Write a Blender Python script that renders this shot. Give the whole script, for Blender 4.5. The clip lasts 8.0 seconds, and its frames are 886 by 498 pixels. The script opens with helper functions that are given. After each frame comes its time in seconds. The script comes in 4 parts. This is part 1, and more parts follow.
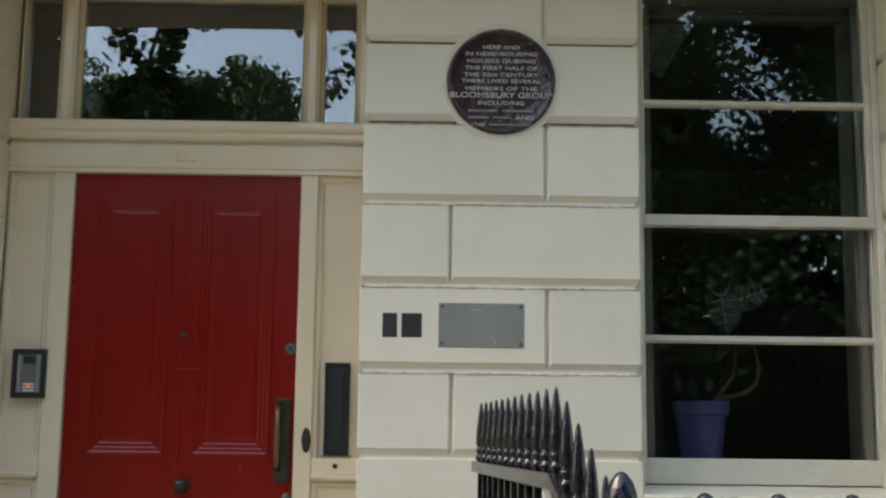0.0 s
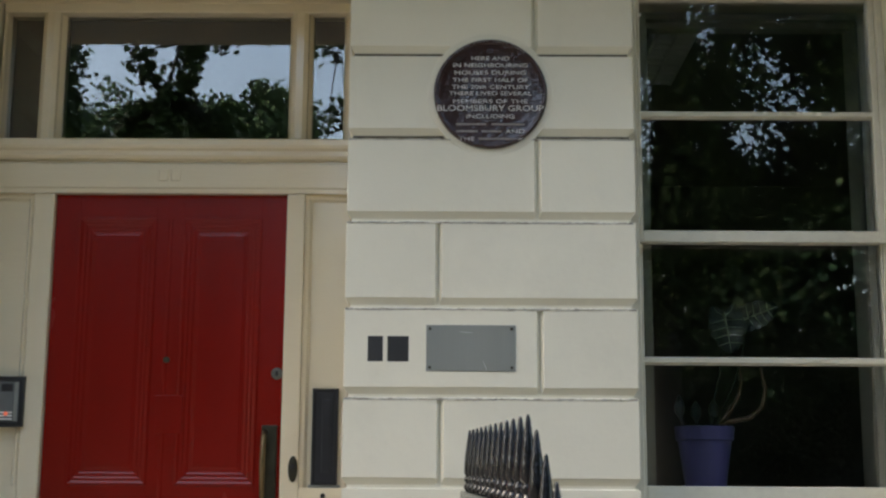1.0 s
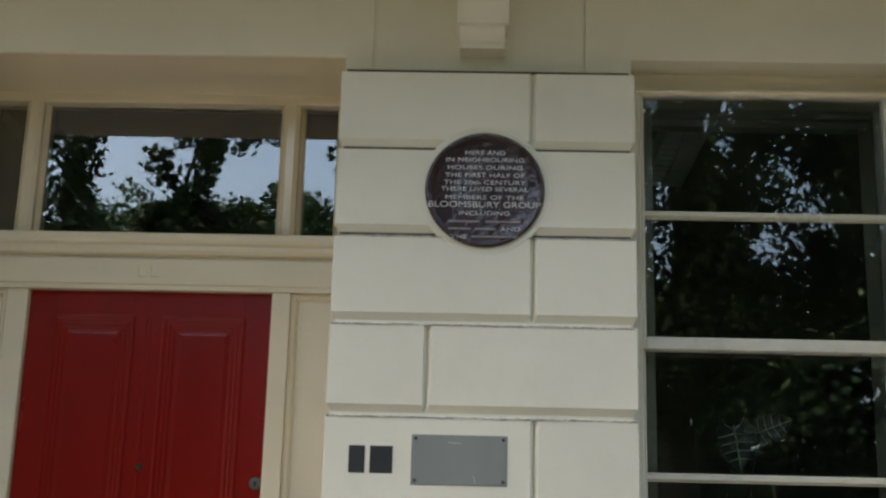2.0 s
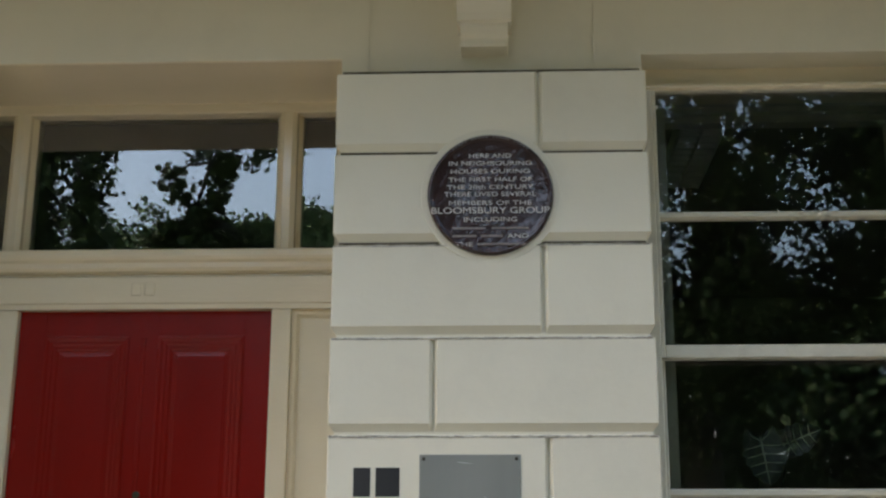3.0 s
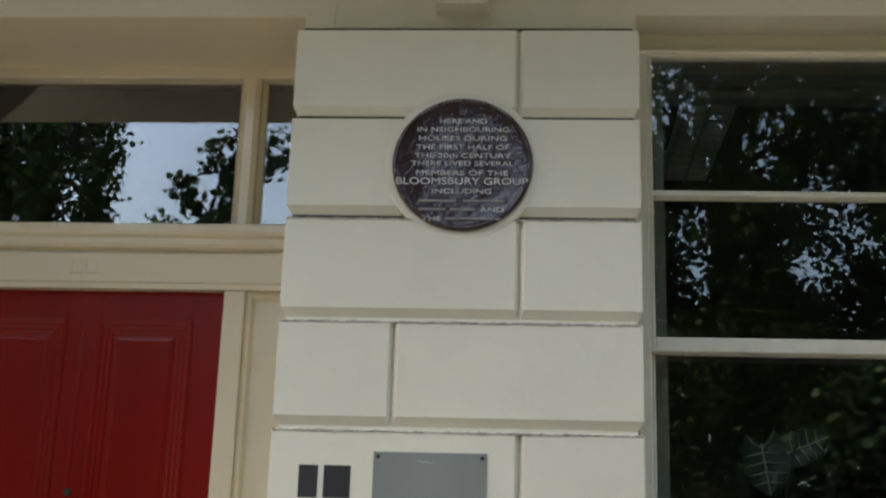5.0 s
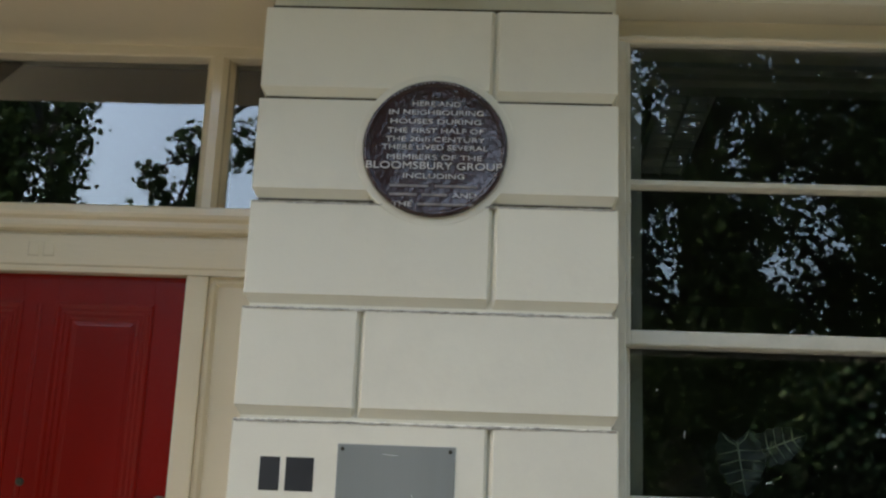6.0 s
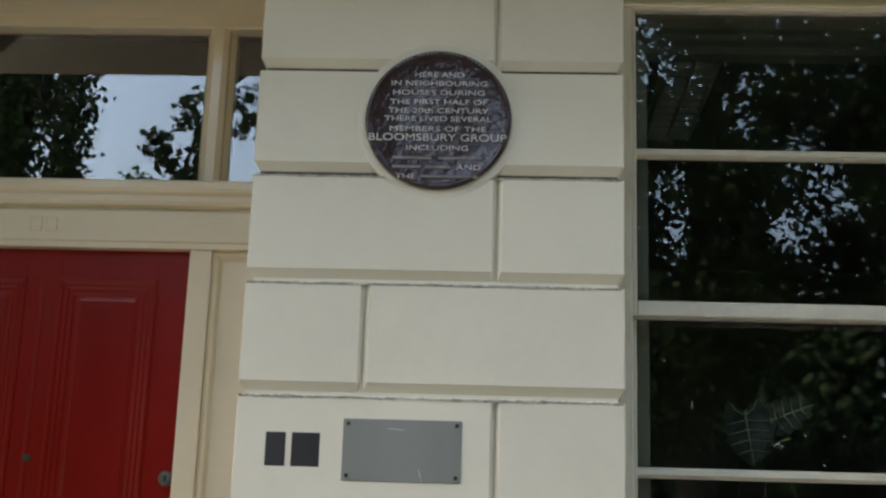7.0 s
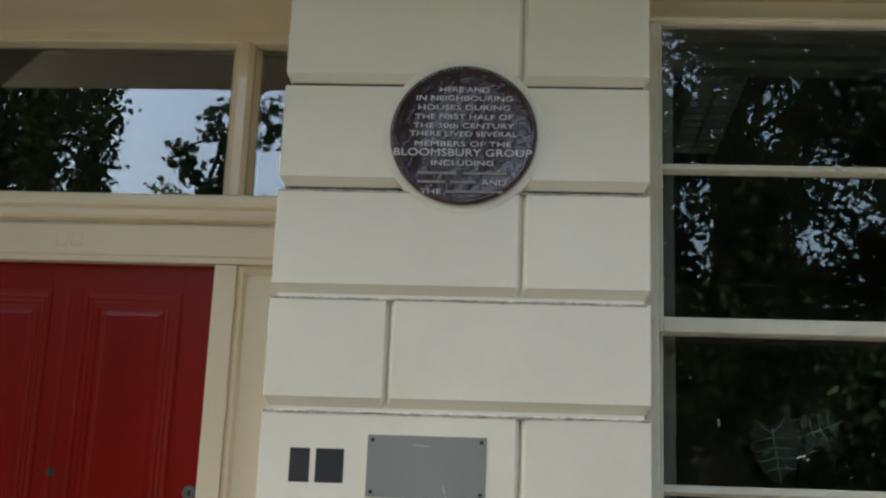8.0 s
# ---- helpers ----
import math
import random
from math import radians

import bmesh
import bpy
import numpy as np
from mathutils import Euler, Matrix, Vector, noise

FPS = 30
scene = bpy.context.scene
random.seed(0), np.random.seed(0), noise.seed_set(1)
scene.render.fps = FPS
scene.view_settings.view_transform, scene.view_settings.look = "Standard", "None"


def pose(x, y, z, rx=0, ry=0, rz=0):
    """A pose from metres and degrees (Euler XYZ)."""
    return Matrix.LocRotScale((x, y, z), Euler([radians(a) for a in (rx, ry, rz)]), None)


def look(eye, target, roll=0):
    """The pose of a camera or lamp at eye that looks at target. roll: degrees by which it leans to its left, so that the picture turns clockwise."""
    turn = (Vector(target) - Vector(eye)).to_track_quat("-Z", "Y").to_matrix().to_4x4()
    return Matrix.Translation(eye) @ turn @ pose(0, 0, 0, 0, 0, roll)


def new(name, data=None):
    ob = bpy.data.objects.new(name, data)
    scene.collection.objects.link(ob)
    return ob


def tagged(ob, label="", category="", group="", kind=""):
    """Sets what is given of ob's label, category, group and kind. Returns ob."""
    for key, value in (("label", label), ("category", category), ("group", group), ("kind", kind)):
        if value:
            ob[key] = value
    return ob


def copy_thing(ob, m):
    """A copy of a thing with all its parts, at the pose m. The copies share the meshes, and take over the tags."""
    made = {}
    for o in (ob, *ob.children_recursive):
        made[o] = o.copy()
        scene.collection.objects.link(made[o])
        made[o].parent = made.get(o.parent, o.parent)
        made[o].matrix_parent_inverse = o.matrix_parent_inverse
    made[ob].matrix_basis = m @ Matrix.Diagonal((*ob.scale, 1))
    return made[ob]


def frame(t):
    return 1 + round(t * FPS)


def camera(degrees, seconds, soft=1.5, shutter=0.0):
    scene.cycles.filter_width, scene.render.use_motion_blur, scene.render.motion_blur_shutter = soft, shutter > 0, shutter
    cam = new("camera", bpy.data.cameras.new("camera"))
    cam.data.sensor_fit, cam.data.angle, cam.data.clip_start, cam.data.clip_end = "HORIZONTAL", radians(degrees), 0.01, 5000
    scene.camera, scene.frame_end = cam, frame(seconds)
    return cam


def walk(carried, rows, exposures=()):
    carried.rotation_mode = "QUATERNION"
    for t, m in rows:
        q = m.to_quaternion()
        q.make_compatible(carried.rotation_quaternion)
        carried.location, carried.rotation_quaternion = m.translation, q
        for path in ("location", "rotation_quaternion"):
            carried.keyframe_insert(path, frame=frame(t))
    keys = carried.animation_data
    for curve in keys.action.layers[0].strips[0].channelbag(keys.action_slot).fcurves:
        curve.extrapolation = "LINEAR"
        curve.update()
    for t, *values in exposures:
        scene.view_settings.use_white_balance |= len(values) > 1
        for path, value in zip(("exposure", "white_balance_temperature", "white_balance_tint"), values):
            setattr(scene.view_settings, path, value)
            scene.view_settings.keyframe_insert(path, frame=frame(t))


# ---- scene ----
cam = camera(37.5, 8.0, soft=2.3)
EXPOSURE, KELVIN, TINT = 2.36, 7450, 8
PATH = [
    (0, (0.422, -0.24, 1.59), (0.444, 1.734, 1.912), 0.7),
    (0.5, (0.495, -0.217, 1.599), (0.473, 1.76, 1.9), 0.4),
    (1, (0.591, -0.017, 1.618), (0.568, 1.951, 1.973), 0.4),
    (1.5, (0.616, 0.156, 1.682), (0.586, 2.124, 2.037), 0.8),
    (2, (0.709, 0.288, 1.666), (0.651, 2.22, 2.179), 1.5),
    (2.2, (0.725, 0.321, 1.674), (0.659, 2.249, 2.199), 1.2),
    (3.5, (0.779, 0.697, 1.737), (0.686, 2.619, 2.282), -0.0),
    (4, (0.827, 0.819, 1.713), (0.685, 2.73, 2.285), 1.1),
    (4.5, (0.905, 0.944, 1.716), (0.738, 2.856, 2.279), 1.4),
    (4.7, (0.923, 1.004, 1.695), (0.786, 2.918, 2.26), 1.6),
    (5.8, (0.93, 1.186, 1.751), (0.82, 3.103, 2.311), 1.9),
    (6, (0.919, 1.212, 1.715), (0.84, 3.13, 2.275), 2.3),
    (6.5, (0.927, 1.224, 1.776), (0.85, 3.149, 2.313), 1.9),
    (7, (0.926, 1.236, 1.753), (0.837, 3.169, 2.258), 1.8),
    (7.5, (0.929, 1.238, 1.763), (0.837, 3.169, 2.278), 1.6),
    (8, (0.92, 1.246, 1.77), (0.795, 3.173, 2.29), 2.2),
]
walk(cam, [(t, look(eye, target, roll)) for t, eye, target, roll in PATH],
     exposures=[(0.0, EXPOSURE, KELVIN, TINT), (8.0, EXPOSURE, KELVIN, TINT)])

# ---- world, sun, exposure ----
world = bpy.data.worlds.new("sky")
world.use_nodes = True
scene.world = world
wn = world.node_tree.nodes
sky = wn.new("ShaderNodeTexSky")
sky.sky_type = 'NISHITA'
sky.sun_disc = False
SUN_EL, SUN_AZ = radians(50), radians(262)
sky.sun_elevation, sky.sun_rotation = SUN_EL, SUN_AZ
sky.air_density, sky.dust_density, sky.ozone_density = 1.0, 2.5, 1.0
world.node_tree.links.new(sky.outputs[0], wn["Background"].inputs[0])
wn["Background"].inputs[1].default_value = 0.15
sun_data = bpy.data.lights.new("sun", 'SUN')
sun_data.energy, sun_data.angle, sun_data.color = 0.4, radians(25), (1.0, 0.95, 0.87)
sun = new("sun", sun_data)
sun.matrix_world = look((0, 0, 60), (-math.sin(SUN_AZ) * 30, -math.cos(SUN_AZ) * 30, 60 - 30 * math.tan(SUN_EL)))


# ---- materials ----
def material(name, base, rough=0.5, metal=0.0, vary=0.08, scale=6.0, bump=0.1, bump_scale=40.0, spec=0.5,
             dirt=None, dirt_amount=0.0, dirt_scale=3.0, streak=1.0, coat=0.0, island=0.0, obj=0.0):
    """Paint, stone, metal or leaf: a base colour, broken up at two scales, with fine relief."""
    m = bpy.data.materials.new(name)
    m.use_nodes = True
    n, l = m.node_tree.nodes, m.node_tree.links
    b = n["Principled BSDF"]
    tc = n.new("ShaderNodeTexCoord")
    geo = n.new("ShaderNodeNewGeometry")
    mp = n.new("ShaderNodeMapping")
    mp.inputs["Scale"].default_value = (1, 1, streak)
    l.new(geo.outputs["Position"], mp.inputs["Vector"])
    big = n.new("ShaderNodeTexNoise")
    big.inputs["Scale"].default_value, big.inputs["Detail"].default_value = scale, 6
    l.new(mp.outputs[0], big.inputs["Vector"])
    ramp = n.new("ShaderNodeValToRGB")
    lo = [c * (1 - vary) for c in base]
    hi = [min(1, c * (1 + vary)) for c in base]
    ramp.color_ramp.elements[0].position, ramp.color_ramp.elements[1].position = 0.3, 0.7
    ramp.color_ramp.elements[0].color, ramp.color_ramp.elements[1].color = (*lo, 1), (*hi, 1)
    l.new(big.outputs["Fac"], ramp.inputs[0])
    colour = ramp.outputs[0]
    if dirt:
        dn = n.new("ShaderNodeTexNoise")
        dn.inputs["Scale"].default_value, dn.inputs["Detail"].default_value, dn.inputs["Roughness"].default_value = dirt_scale, 9, 0.72
        l.new(mp.outputs[0], dn.inputs["Vector"])
        dr = n.new("ShaderNodeMapRange")
        dr.inputs["From Min"].default_value, dr.inputs["From Max"].default_value = 0.5, 0.72
        dr.inputs["To Max"].default_value = dirt_amount
        l.new(dn.outputs["Fac"], dr.inputs["Value"])
        mx = n.new("ShaderNodeMix")
        mx.data_type = 'RGBA'
        l.new(dr.outputs[0], mx.inputs[0])
        l.new(colour, mx.inputs[6])
        mx.inputs[7].default_value = (*dirt, 1)
        colour = mx.outputs[2]
    if island or obj:
        src = geo.outputs["Random Per Island"] if island else n.new("ShaderNodeObjectInfo").outputs["Random"]
        amount = island or obj
        mr = n.new("ShaderNodeMapRange")
        mr.inputs["To Min"].default_value, mr.inputs["To Max"].default_value = 1 - amount, 1 + amount
        l.new(src, mr.inputs["Value"])
        hsv = n.new("ShaderNodeHueSaturation")
        l.new(mr.outputs[0], hsv.inputs["Value"])
        l.new(colour, hsv.inputs["Color"])
        colour = hsv.outputs[0]
    l.new(colour, b.inputs["Base Color"])
    b.inputs["Roughness"].default_value, b.inputs["Metallic"].default_value = rough, metal
    b.inputs["Specular IOR Level"].default_value = spec
    b.inputs["Coat Weight"].default_value = coat
    if bump:
        fine = n.new("ShaderNodeTexNoise")
        fine.inputs["Scale"].default_value, fine.inputs["Detail"].default_value = bump_scale, 4
        l.new(mp.outputs[0], fine.inputs["Vector"])
        bp = n.new("ShaderNodeBump")
        bp.inputs["Strength"].default_value, bp.inputs["Distance"].default_value = bump, 0.01
        l.new(fine.outputs["Fac"], bp.inputs["Height"])
        l.new(bp.outputs[0], b.inputs["Normal"])
        rr = n.new("ShaderNodeMapRange")
        rr.inputs["To Min"].default_value, rr.inputs["To Max"].default_value = max(0.02, rough - 0.08), min(1, rough + 0.08)
        l.new(big.outputs["Fac"], rr.inputs["Value"])
        l.new(rr.outputs[0], b.inputs["Roughness"])
    return m


def glass_material(name, wave=0.02, wave_scale=5.0, ior=1.6):
    """Old window glass: clear, with the surface's own mirror image and a slight wave."""
    m = bpy.data.materials.new(name)
    m.use_nodes = True
    n, l = m.node_tree.nodes, m.node_tree.links
    n.remove(n["Principled BSDF"])
    clear, gloss, mix, fr = (n.new("ShaderNodeBsdfTransparent"), n.new("ShaderNodeBsdfGlossy"),
                             n.new("ShaderNodeMixShader"), n.new("ShaderNodeFresnel"))
    clear.inputs[0].default_value = (0.93, 0.95, 0.94, 1)
    gloss.inputs["Roughness"].default_value = 0.0
    fr.inputs["IOR"].default_value = ior
    geo = n.new("ShaderNodeNewGeometry")
    w = n.new("ShaderNodeTexNoise")
    w.inputs["Scale"].default_value, w.inputs["Detail"].default_value = wave_scale, 1.5
    l.new(geo.outputs["Position"], w.inputs["Vector"])
    bp = n.new("ShaderNodeBump")
    bp.inputs["Strength"].default_value, bp.inputs["Distance"].default_value = wave, 0.05
    l.new(w.outputs["Fac"], bp.inputs["Height"])
    l.new(bp.outputs[0], gloss.inputs["Normal"])
    l.new(fr.outputs[0], mix.inputs[0])
    l.new(clear.outputs[0], mix.inputs[1])
    l.new(gloss.outputs[0], mix.inputs[2])
    l.new(mix.outputs[0], n["Material Output"].inputs[0])
    return m


WALL = material("masonry_paint", (0.74, 0.70, 0.565), 0.55, vary=0.035, scale=1.6, bump=0.06, bump_scale=34,
                dirt=(0.50, 0.47, 0.38), dirt_amount=0.20, dirt_scale=2.2, obj=0.025)
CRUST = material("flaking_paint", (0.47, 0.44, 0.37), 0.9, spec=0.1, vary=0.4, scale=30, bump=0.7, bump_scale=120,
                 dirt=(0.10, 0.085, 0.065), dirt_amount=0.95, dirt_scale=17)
GRIME = material("joint_grime", (0.13, 0.115, 0.085), 0.95, spec=0.1, vary=0.4, scale=30, bump=0.6, bump_scale=90,
                 dirt=(0.03, 0.026, 0.02), dirt_amount=0.9, dirt_scale=14)
CREAM = material("cream_gloss_paint", (0.79, 0.69, 0.505), 0.22, vary=0.02, scale=1.5, bump=0.12, bump_scale=12, coat=0.4, streak=4.0)
SASH = material("white_sash_paint", (0.64, 0.61, 0.50), 0.35, vary=0.05, scale=5, bump=0.1, bump_scale=40,
                dirt=(0.35, 0.33, 0.27), dirt_amount=0.3, dirt_scale=7)
RED = material("red_door_paint", (0.225, 0.0060, 0.0028), 0.25, spec=0.33, vary=0.10, scale=3, bump=0.03, bump_scale=14, coat=0.0,
               dirt=(0.13, 0.009, 0.007), dirt_amount=0.3, dirt_scale=2.2, streak=0.4)
BLACK = material("black_railing_paint", (0.0045, 0.005, 0.007), 0.14, spec=0.4, vary=0.3, scale=20, bump=0.30, bump_scale=60)
PLASTIC = material("black_plate", (0.018, 0.018, 0.022), 0.35, vary=0.2, scale=9, bump=0.05)
DARK_METAL = material("dark_bronze", (0.05, 0.045, 0.03), 0.38, 0.6, vary=0.3, scale=14, bump=0.1)
HANDLE = material("rubbed_bronze", (0.17, 0.125, 0.065), 0.36, 0.7, vary=0.3, scale=20, bump=0.1)
BRASS = material("worn_brass", (0.15, 0.145, 0.125), 0.4, 0.6, vary=0.2, scale=25, bump=0.05)
STEEL = material("brushed_steel", (0.262, 0.270, 0.248), 0.45, 0.25, vary=0.05, scale=5, bump=0.06, bump_scale=90, streak=0.05,
                 dirt=(0.19, 0.20, 0.19), dirt_amount=0.3, dirt_scale=3)
SCRATCH = material("scratch", (0.62, 0.62, 0.60), 0.6, vary=0.1, bump=0)
INK = material("black_paint", (0.02, 0.02, 0.02), 0.5, vary=0.2, bump=0.05)
PLAQUE = material("brown_ceramic_glaze", (0.034, 0.015, 0.015), 0.055, vary=0.25, scale=9, bump=0.62, bump_scale=34, coat=0.2)
RIM = material("worn_rim_lettering", (0.17, 0.145, 0.135), 0.3, vary=0.3, scale=60, bump=0.1)
LETTER = material("pale_lettering", (0.58, 0.54, 0.51), 0.3, vary=0.12, scale=40, bump=0.1)
WORN_LETTER = material("worn_lettering", (0.24, 0.21, 0.195), 0.35, vary=0.3, scale=60, bump=0.2)
POT = material("lilac_plastic", (0.15, 0.14, 0.36), 0.45, vary=0.06, scale=8, bump=0.05)
SOIL = material("potting_soil", (0.03, 0.02, 0.013), 0.9, vary=0.4, scale=60, bump=0.8, bump_scale=90)
STEM = material("tan_stem", (0.20, 0.12, 0.07), 0.6, vary=0.25, scale=30, bump=0.2)
BLADE = material("green_houseplant_leaf", (0.013, 0.022, 0.018), 0.4, vary=0.2, scale=25, bump=0.1)
VEIN = material("pale_leaf_vein", (0.34, 0.40, 0.29), 0.45, vary=0.1, bump=0)
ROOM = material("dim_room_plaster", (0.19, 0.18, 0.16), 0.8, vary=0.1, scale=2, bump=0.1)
# hall surfaces near black: the colour stands in for missing daylight
HALL_SHADE = material("hall_shade_colour", (0.028, 0.025, 0.022), 0.85, vary=0.15, scale=3, bump=0.1)
LINING = material("window_lining_paint", (0.40, 0.385, 0.32), 0.5, vary=0.06, scale=4, bump=0.05)
LOUVRE = material("lamp_louvre", (0.80, 0.82, 0.78), 0.35, 0.2, vary=0.1, bump=0)
STONE = material("york_stone", (0.19, 0.175, 0.15), 0.8, vary=0.15, scale=3, bump=0.4, bump_scale=35, dirt=(0.13, 0.12, 0.10), dirt_amount=0.5, dirt_scale=2)
ASPHALT = material("asphalt", (0.055, 0.055, 0.055), 0.85, vary=0.2, scale=1.2, bump=0.5, bump_scale=60)
GRASS = material("lawn", (0.05, 0.085, 0.025), 0.9, vary=0.3, scale=2, bump=0.6, bump_scale=30)
BARK = material("plane_bark", (0.085, 0.075, 0.058), 0.85, vary=0.35, scale=4, bump=0.5, bump_scale=18)
LEAF = material("plane_leaf", (0.058, 0.092, 0.028), 0.55, vary=0.2, scale=2, bump=0, spec=0.2, island=0.35)
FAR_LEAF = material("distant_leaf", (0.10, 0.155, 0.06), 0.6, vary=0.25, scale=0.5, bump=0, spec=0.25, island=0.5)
# darker than real leaves: shade put into the colour to keep panes dark
DIMMED_LEAF = material("dimmed_hedge_leaf", (0.012, 0.018, 0.009), 0.7, vary=0.15, scale=1.5, bump=0, spec=0.1, island=0.15)
NOTICE = material("white_notice", (0.75, 0.75, 0.74), 0.4, vary=0.04, bump=0)
RED_INK = material("red_print", (0.5, 0.05, 0.04), 0.5, vary=0.05, bump=0)
SCREEN = material("entry_screen", (0.16, 0.17, 0.17), 0.15, vary=0.1, scale=10, bump=0)
GLASS = glass_material("fanlight_glass", 0.002, 4.0, 1.95)
OLD_GLASS = glass_material("old_sash_glass", 0.0022, 7.0, 1.66)
LAMP_RED = bpy.data.materials.new("red_button_light")
LAMP_RED.use_nodes = True
LAMP_RED.node_tree.nodes["Principled BSDF"].inputs["Base Color"].default_value = (0.6, 0.1, 0.06, 1)
LAMP_RED.node_tree.nodes["Principled BSDF"].inputs["Emission Color"].default_value = (1, 0.25, 0.15, 1)
LAMP_RED.node_tree.nodes["Principled BSDF"].inputs["Emission Strength"].default_value = 0.08


# ---- mesh helpers ----
def box(bm, x0, x1, y0, y1, z0, z1, bevel=0.0, seg=1):
    vs = [bm.verts.new((x, y, z)) for x in (x0, x1) for y in (y0, y1) for z in (z0, z1)]
    fs = [bm.faces.new([vs[i] for i in q]) for q in
          ((0, 1, 3, 2), (4, 6, 7, 5), (0, 4, 5, 1), (2, 3, 7, 6), (0, 2, 6, 4), (1, 5, 7, 3))]
    if bevel:
        es = {e for f in fs for e in f.edges}
        bmesh.ops.bevel(bm, geom=list(es), offset=bevel, segments=seg, profile=0.5, affect='EDGES')
    return bm


def extrude_x(bm, prof, x0, x1):
    """A straight moulding: the profile (y, z), anticlockwise or not, drawn from x0 to x1."""
    a = [bm.verts.new((x0, y, z)) for y, z in prof]
    b = [bm.verts.new((x1, y, z)) for y, z in prof]
    k = len(prof)
    for i in range(k):
        bm.faces.new((a[i], a[(i + 1) % k], b[(i + 1) % k], b[i]))
    bm.faces.new(a[::-1])
    bm.faces.new(b)
    return bm


def extrude_z(bm, prof, z0, z1):
    """The same upright: the profile (x, y), from z0 to z1."""
    a = [bm.verts.new((x, y, z0)) for x, y in prof]
    b = [bm.verts.new((x, y, z1)) for x, y in prof]
    k = len(prof)
    for i in range(k):
        bm.faces.new((a[i], a[(i + 1) % k], b[(i + 1) % k], b[i]))
    bm.faces.new(a[::-1])
    bm.faces.new(b)
    return bm


def rings(bm, x0, x1, z0, z1, steps):
    """A moulded panel: rectangles one inside another, each (inset, y), the last one filled."""
    last = None
    for inset, y in steps:
        r = [bm.verts.new(p) for p in ((x0 + inset, y, z0 + inset), (x1 - inset, y, z0 + inset),
                                       (x1 - inset, y, z1 - inset), (x0 + inset, y, z1 - inset))]
        if last:
            for i in range(4):
                bm.faces.new((last[i], last[(i + 1) % 4], r[(i + 1) % 4], r[i]))
        last = r
    bm.faces.new(last)
    return bm


def lathe(bm, prof, at, n=16, axis='z'):
    """A turned shape: (radius, height) rows round an axis through at."""
    ax = Vector(at)
    rows = []
    for r, h in prof:
        ring = []
        for i in range(n):
            a = 2 * math.pi * i / n
            c, s = r * math.cos(a), r * math.sin(a)
            v = Vector((c, s, h)) if axis == 'z' else Vector((c, -h, s))
            ring.append(bm.verts.new(ax + v))
        rows.append(ring)
    for p, q in zip(rows, rows[1:]):
        for i in range(n):
            bm.faces.new((p[i], p[(i + 1) % n], q[(i + 1) % n], q[i]))
    bm.faces.new(rows[0][::-1])
    bm.faces.new(rows[-1])
    return bm


def tube(bm, pts, radii, n=7):
    """A round limb along a line of points."""
    rows = []
    for i, p in enumerate(pts):
        p = Vector(p)
        d = (Vector(pts[min(i + 1, len(pts) - 1)]) - Vector(pts[max(i - 1, 0)])).normalized()
        u = d.orthogonal().normalized()
        w = d.cross(u)
        rows.append([bm.verts.new(p + radii[i] * (math.cos(a) * u + math.sin(a) * w))
                     for a in [2 * math.pi * k / n for k in range(n)]])
    for p, q in zip(rows, rows[1:]):
        # match the rings' starting corner
        s = min(range(n), key=lambda k: (q[k].co - p[0].co).length)
        q2 = q[s:] + q[:s]
        rows[rows.index(q)] = q2
        for i in range(n):
            bm.faces.new((p[i], p[(i + 1) % n], q2[(i + 1) % n], q2[i]))
        q[:] = q2
    bm.faces.new(rows[0][::-1])
    bm.faces.new(rows[-1])
    return bm


def part(name, bm, mat, parent=None, label="", smooth=False):
    me = bpy.data.meshes.new(name)
    bmesh.ops.recalc_face_normals(bm, faces=bm.faces[:])
    bm.to_mesh(me)
    bm.free()
    for m in (mat if isinstance(mat, (list, tuple)) else [mat]):
        me.materials.append(m)
    if smooth:
        for p in me.polygons:
            p.use_smooth = True
    ob = new(name, me)
    if parent:
        ob.parent = parent
    if label:
        ob["label"] = label
    return ob


def thing(name, label, category, group="", kind="", at=(0, 0, 0)):
    ob = new(name)
    ob.empty_display_size = 0.1
    return tagged(ob, label, category, group, kind)


B = bmesh.new

# ---- the plan ----
FY = 5.12            # face of the rusticated piers
LY = 5.26            # face of the plain wall over them
PX0, PX1 = 0.142, 1.304      # the pier between door and window
DX0, DX1 = -1.510, PX0       # the doorway's opening
WX0, WX1 = PX1, 2.407        # the window's opening
HEAD = 3.800                 # underside of the lintel
COURSES = [0.0, 0.207, 0.559, 0.911, 1.262, 1.614, 1.965, 2.320, 2.670, 3.015, 3.365, 3.690]
BACK = 5.64

# ---- ground ----
PIT = (0.93, 3.42, 2.68, 5.13)


def sheet(bm, x0, x1, y0, y1, z):
    """A level sheet with the area well left open."""
    a, b, c, d = PIT
    for p, q, r, t in ((x0, x1, y0, c), (x0, a, c, d), (b, x1, c, d), (x0, x1, d, y1)):
        if q > p and t > r:
            bm.faces.new([bm.verts.new(v) for v in ((p, r, z), (q, r, z), (q, t, z), (p, t, z))])


bm = B()
sheet(bm, -400, 400, -400, 400, -0.12)
ground = tagged(part("ground", bm, GRASS), "lawn of the garden square", "lawn", kind="structure")
bm = B()
box(bm, -60, 60, -8.0, -1.2, -0.115, -0.108)
road = tagged(part("road", bm, ASPHALT), "grey asphalt carriageway", "road", kind="structure")
bm = B()
box(bm, -60, 60, -1.2, PIT[2], -0.118, 0.0, 0.01)
box(bm, -60, PIT[0], PIT[2], 5.1, -0.118, 0.0)
box(bm, PIT[1], 60, PIT[2], 5.1, -0.118, 0.0)
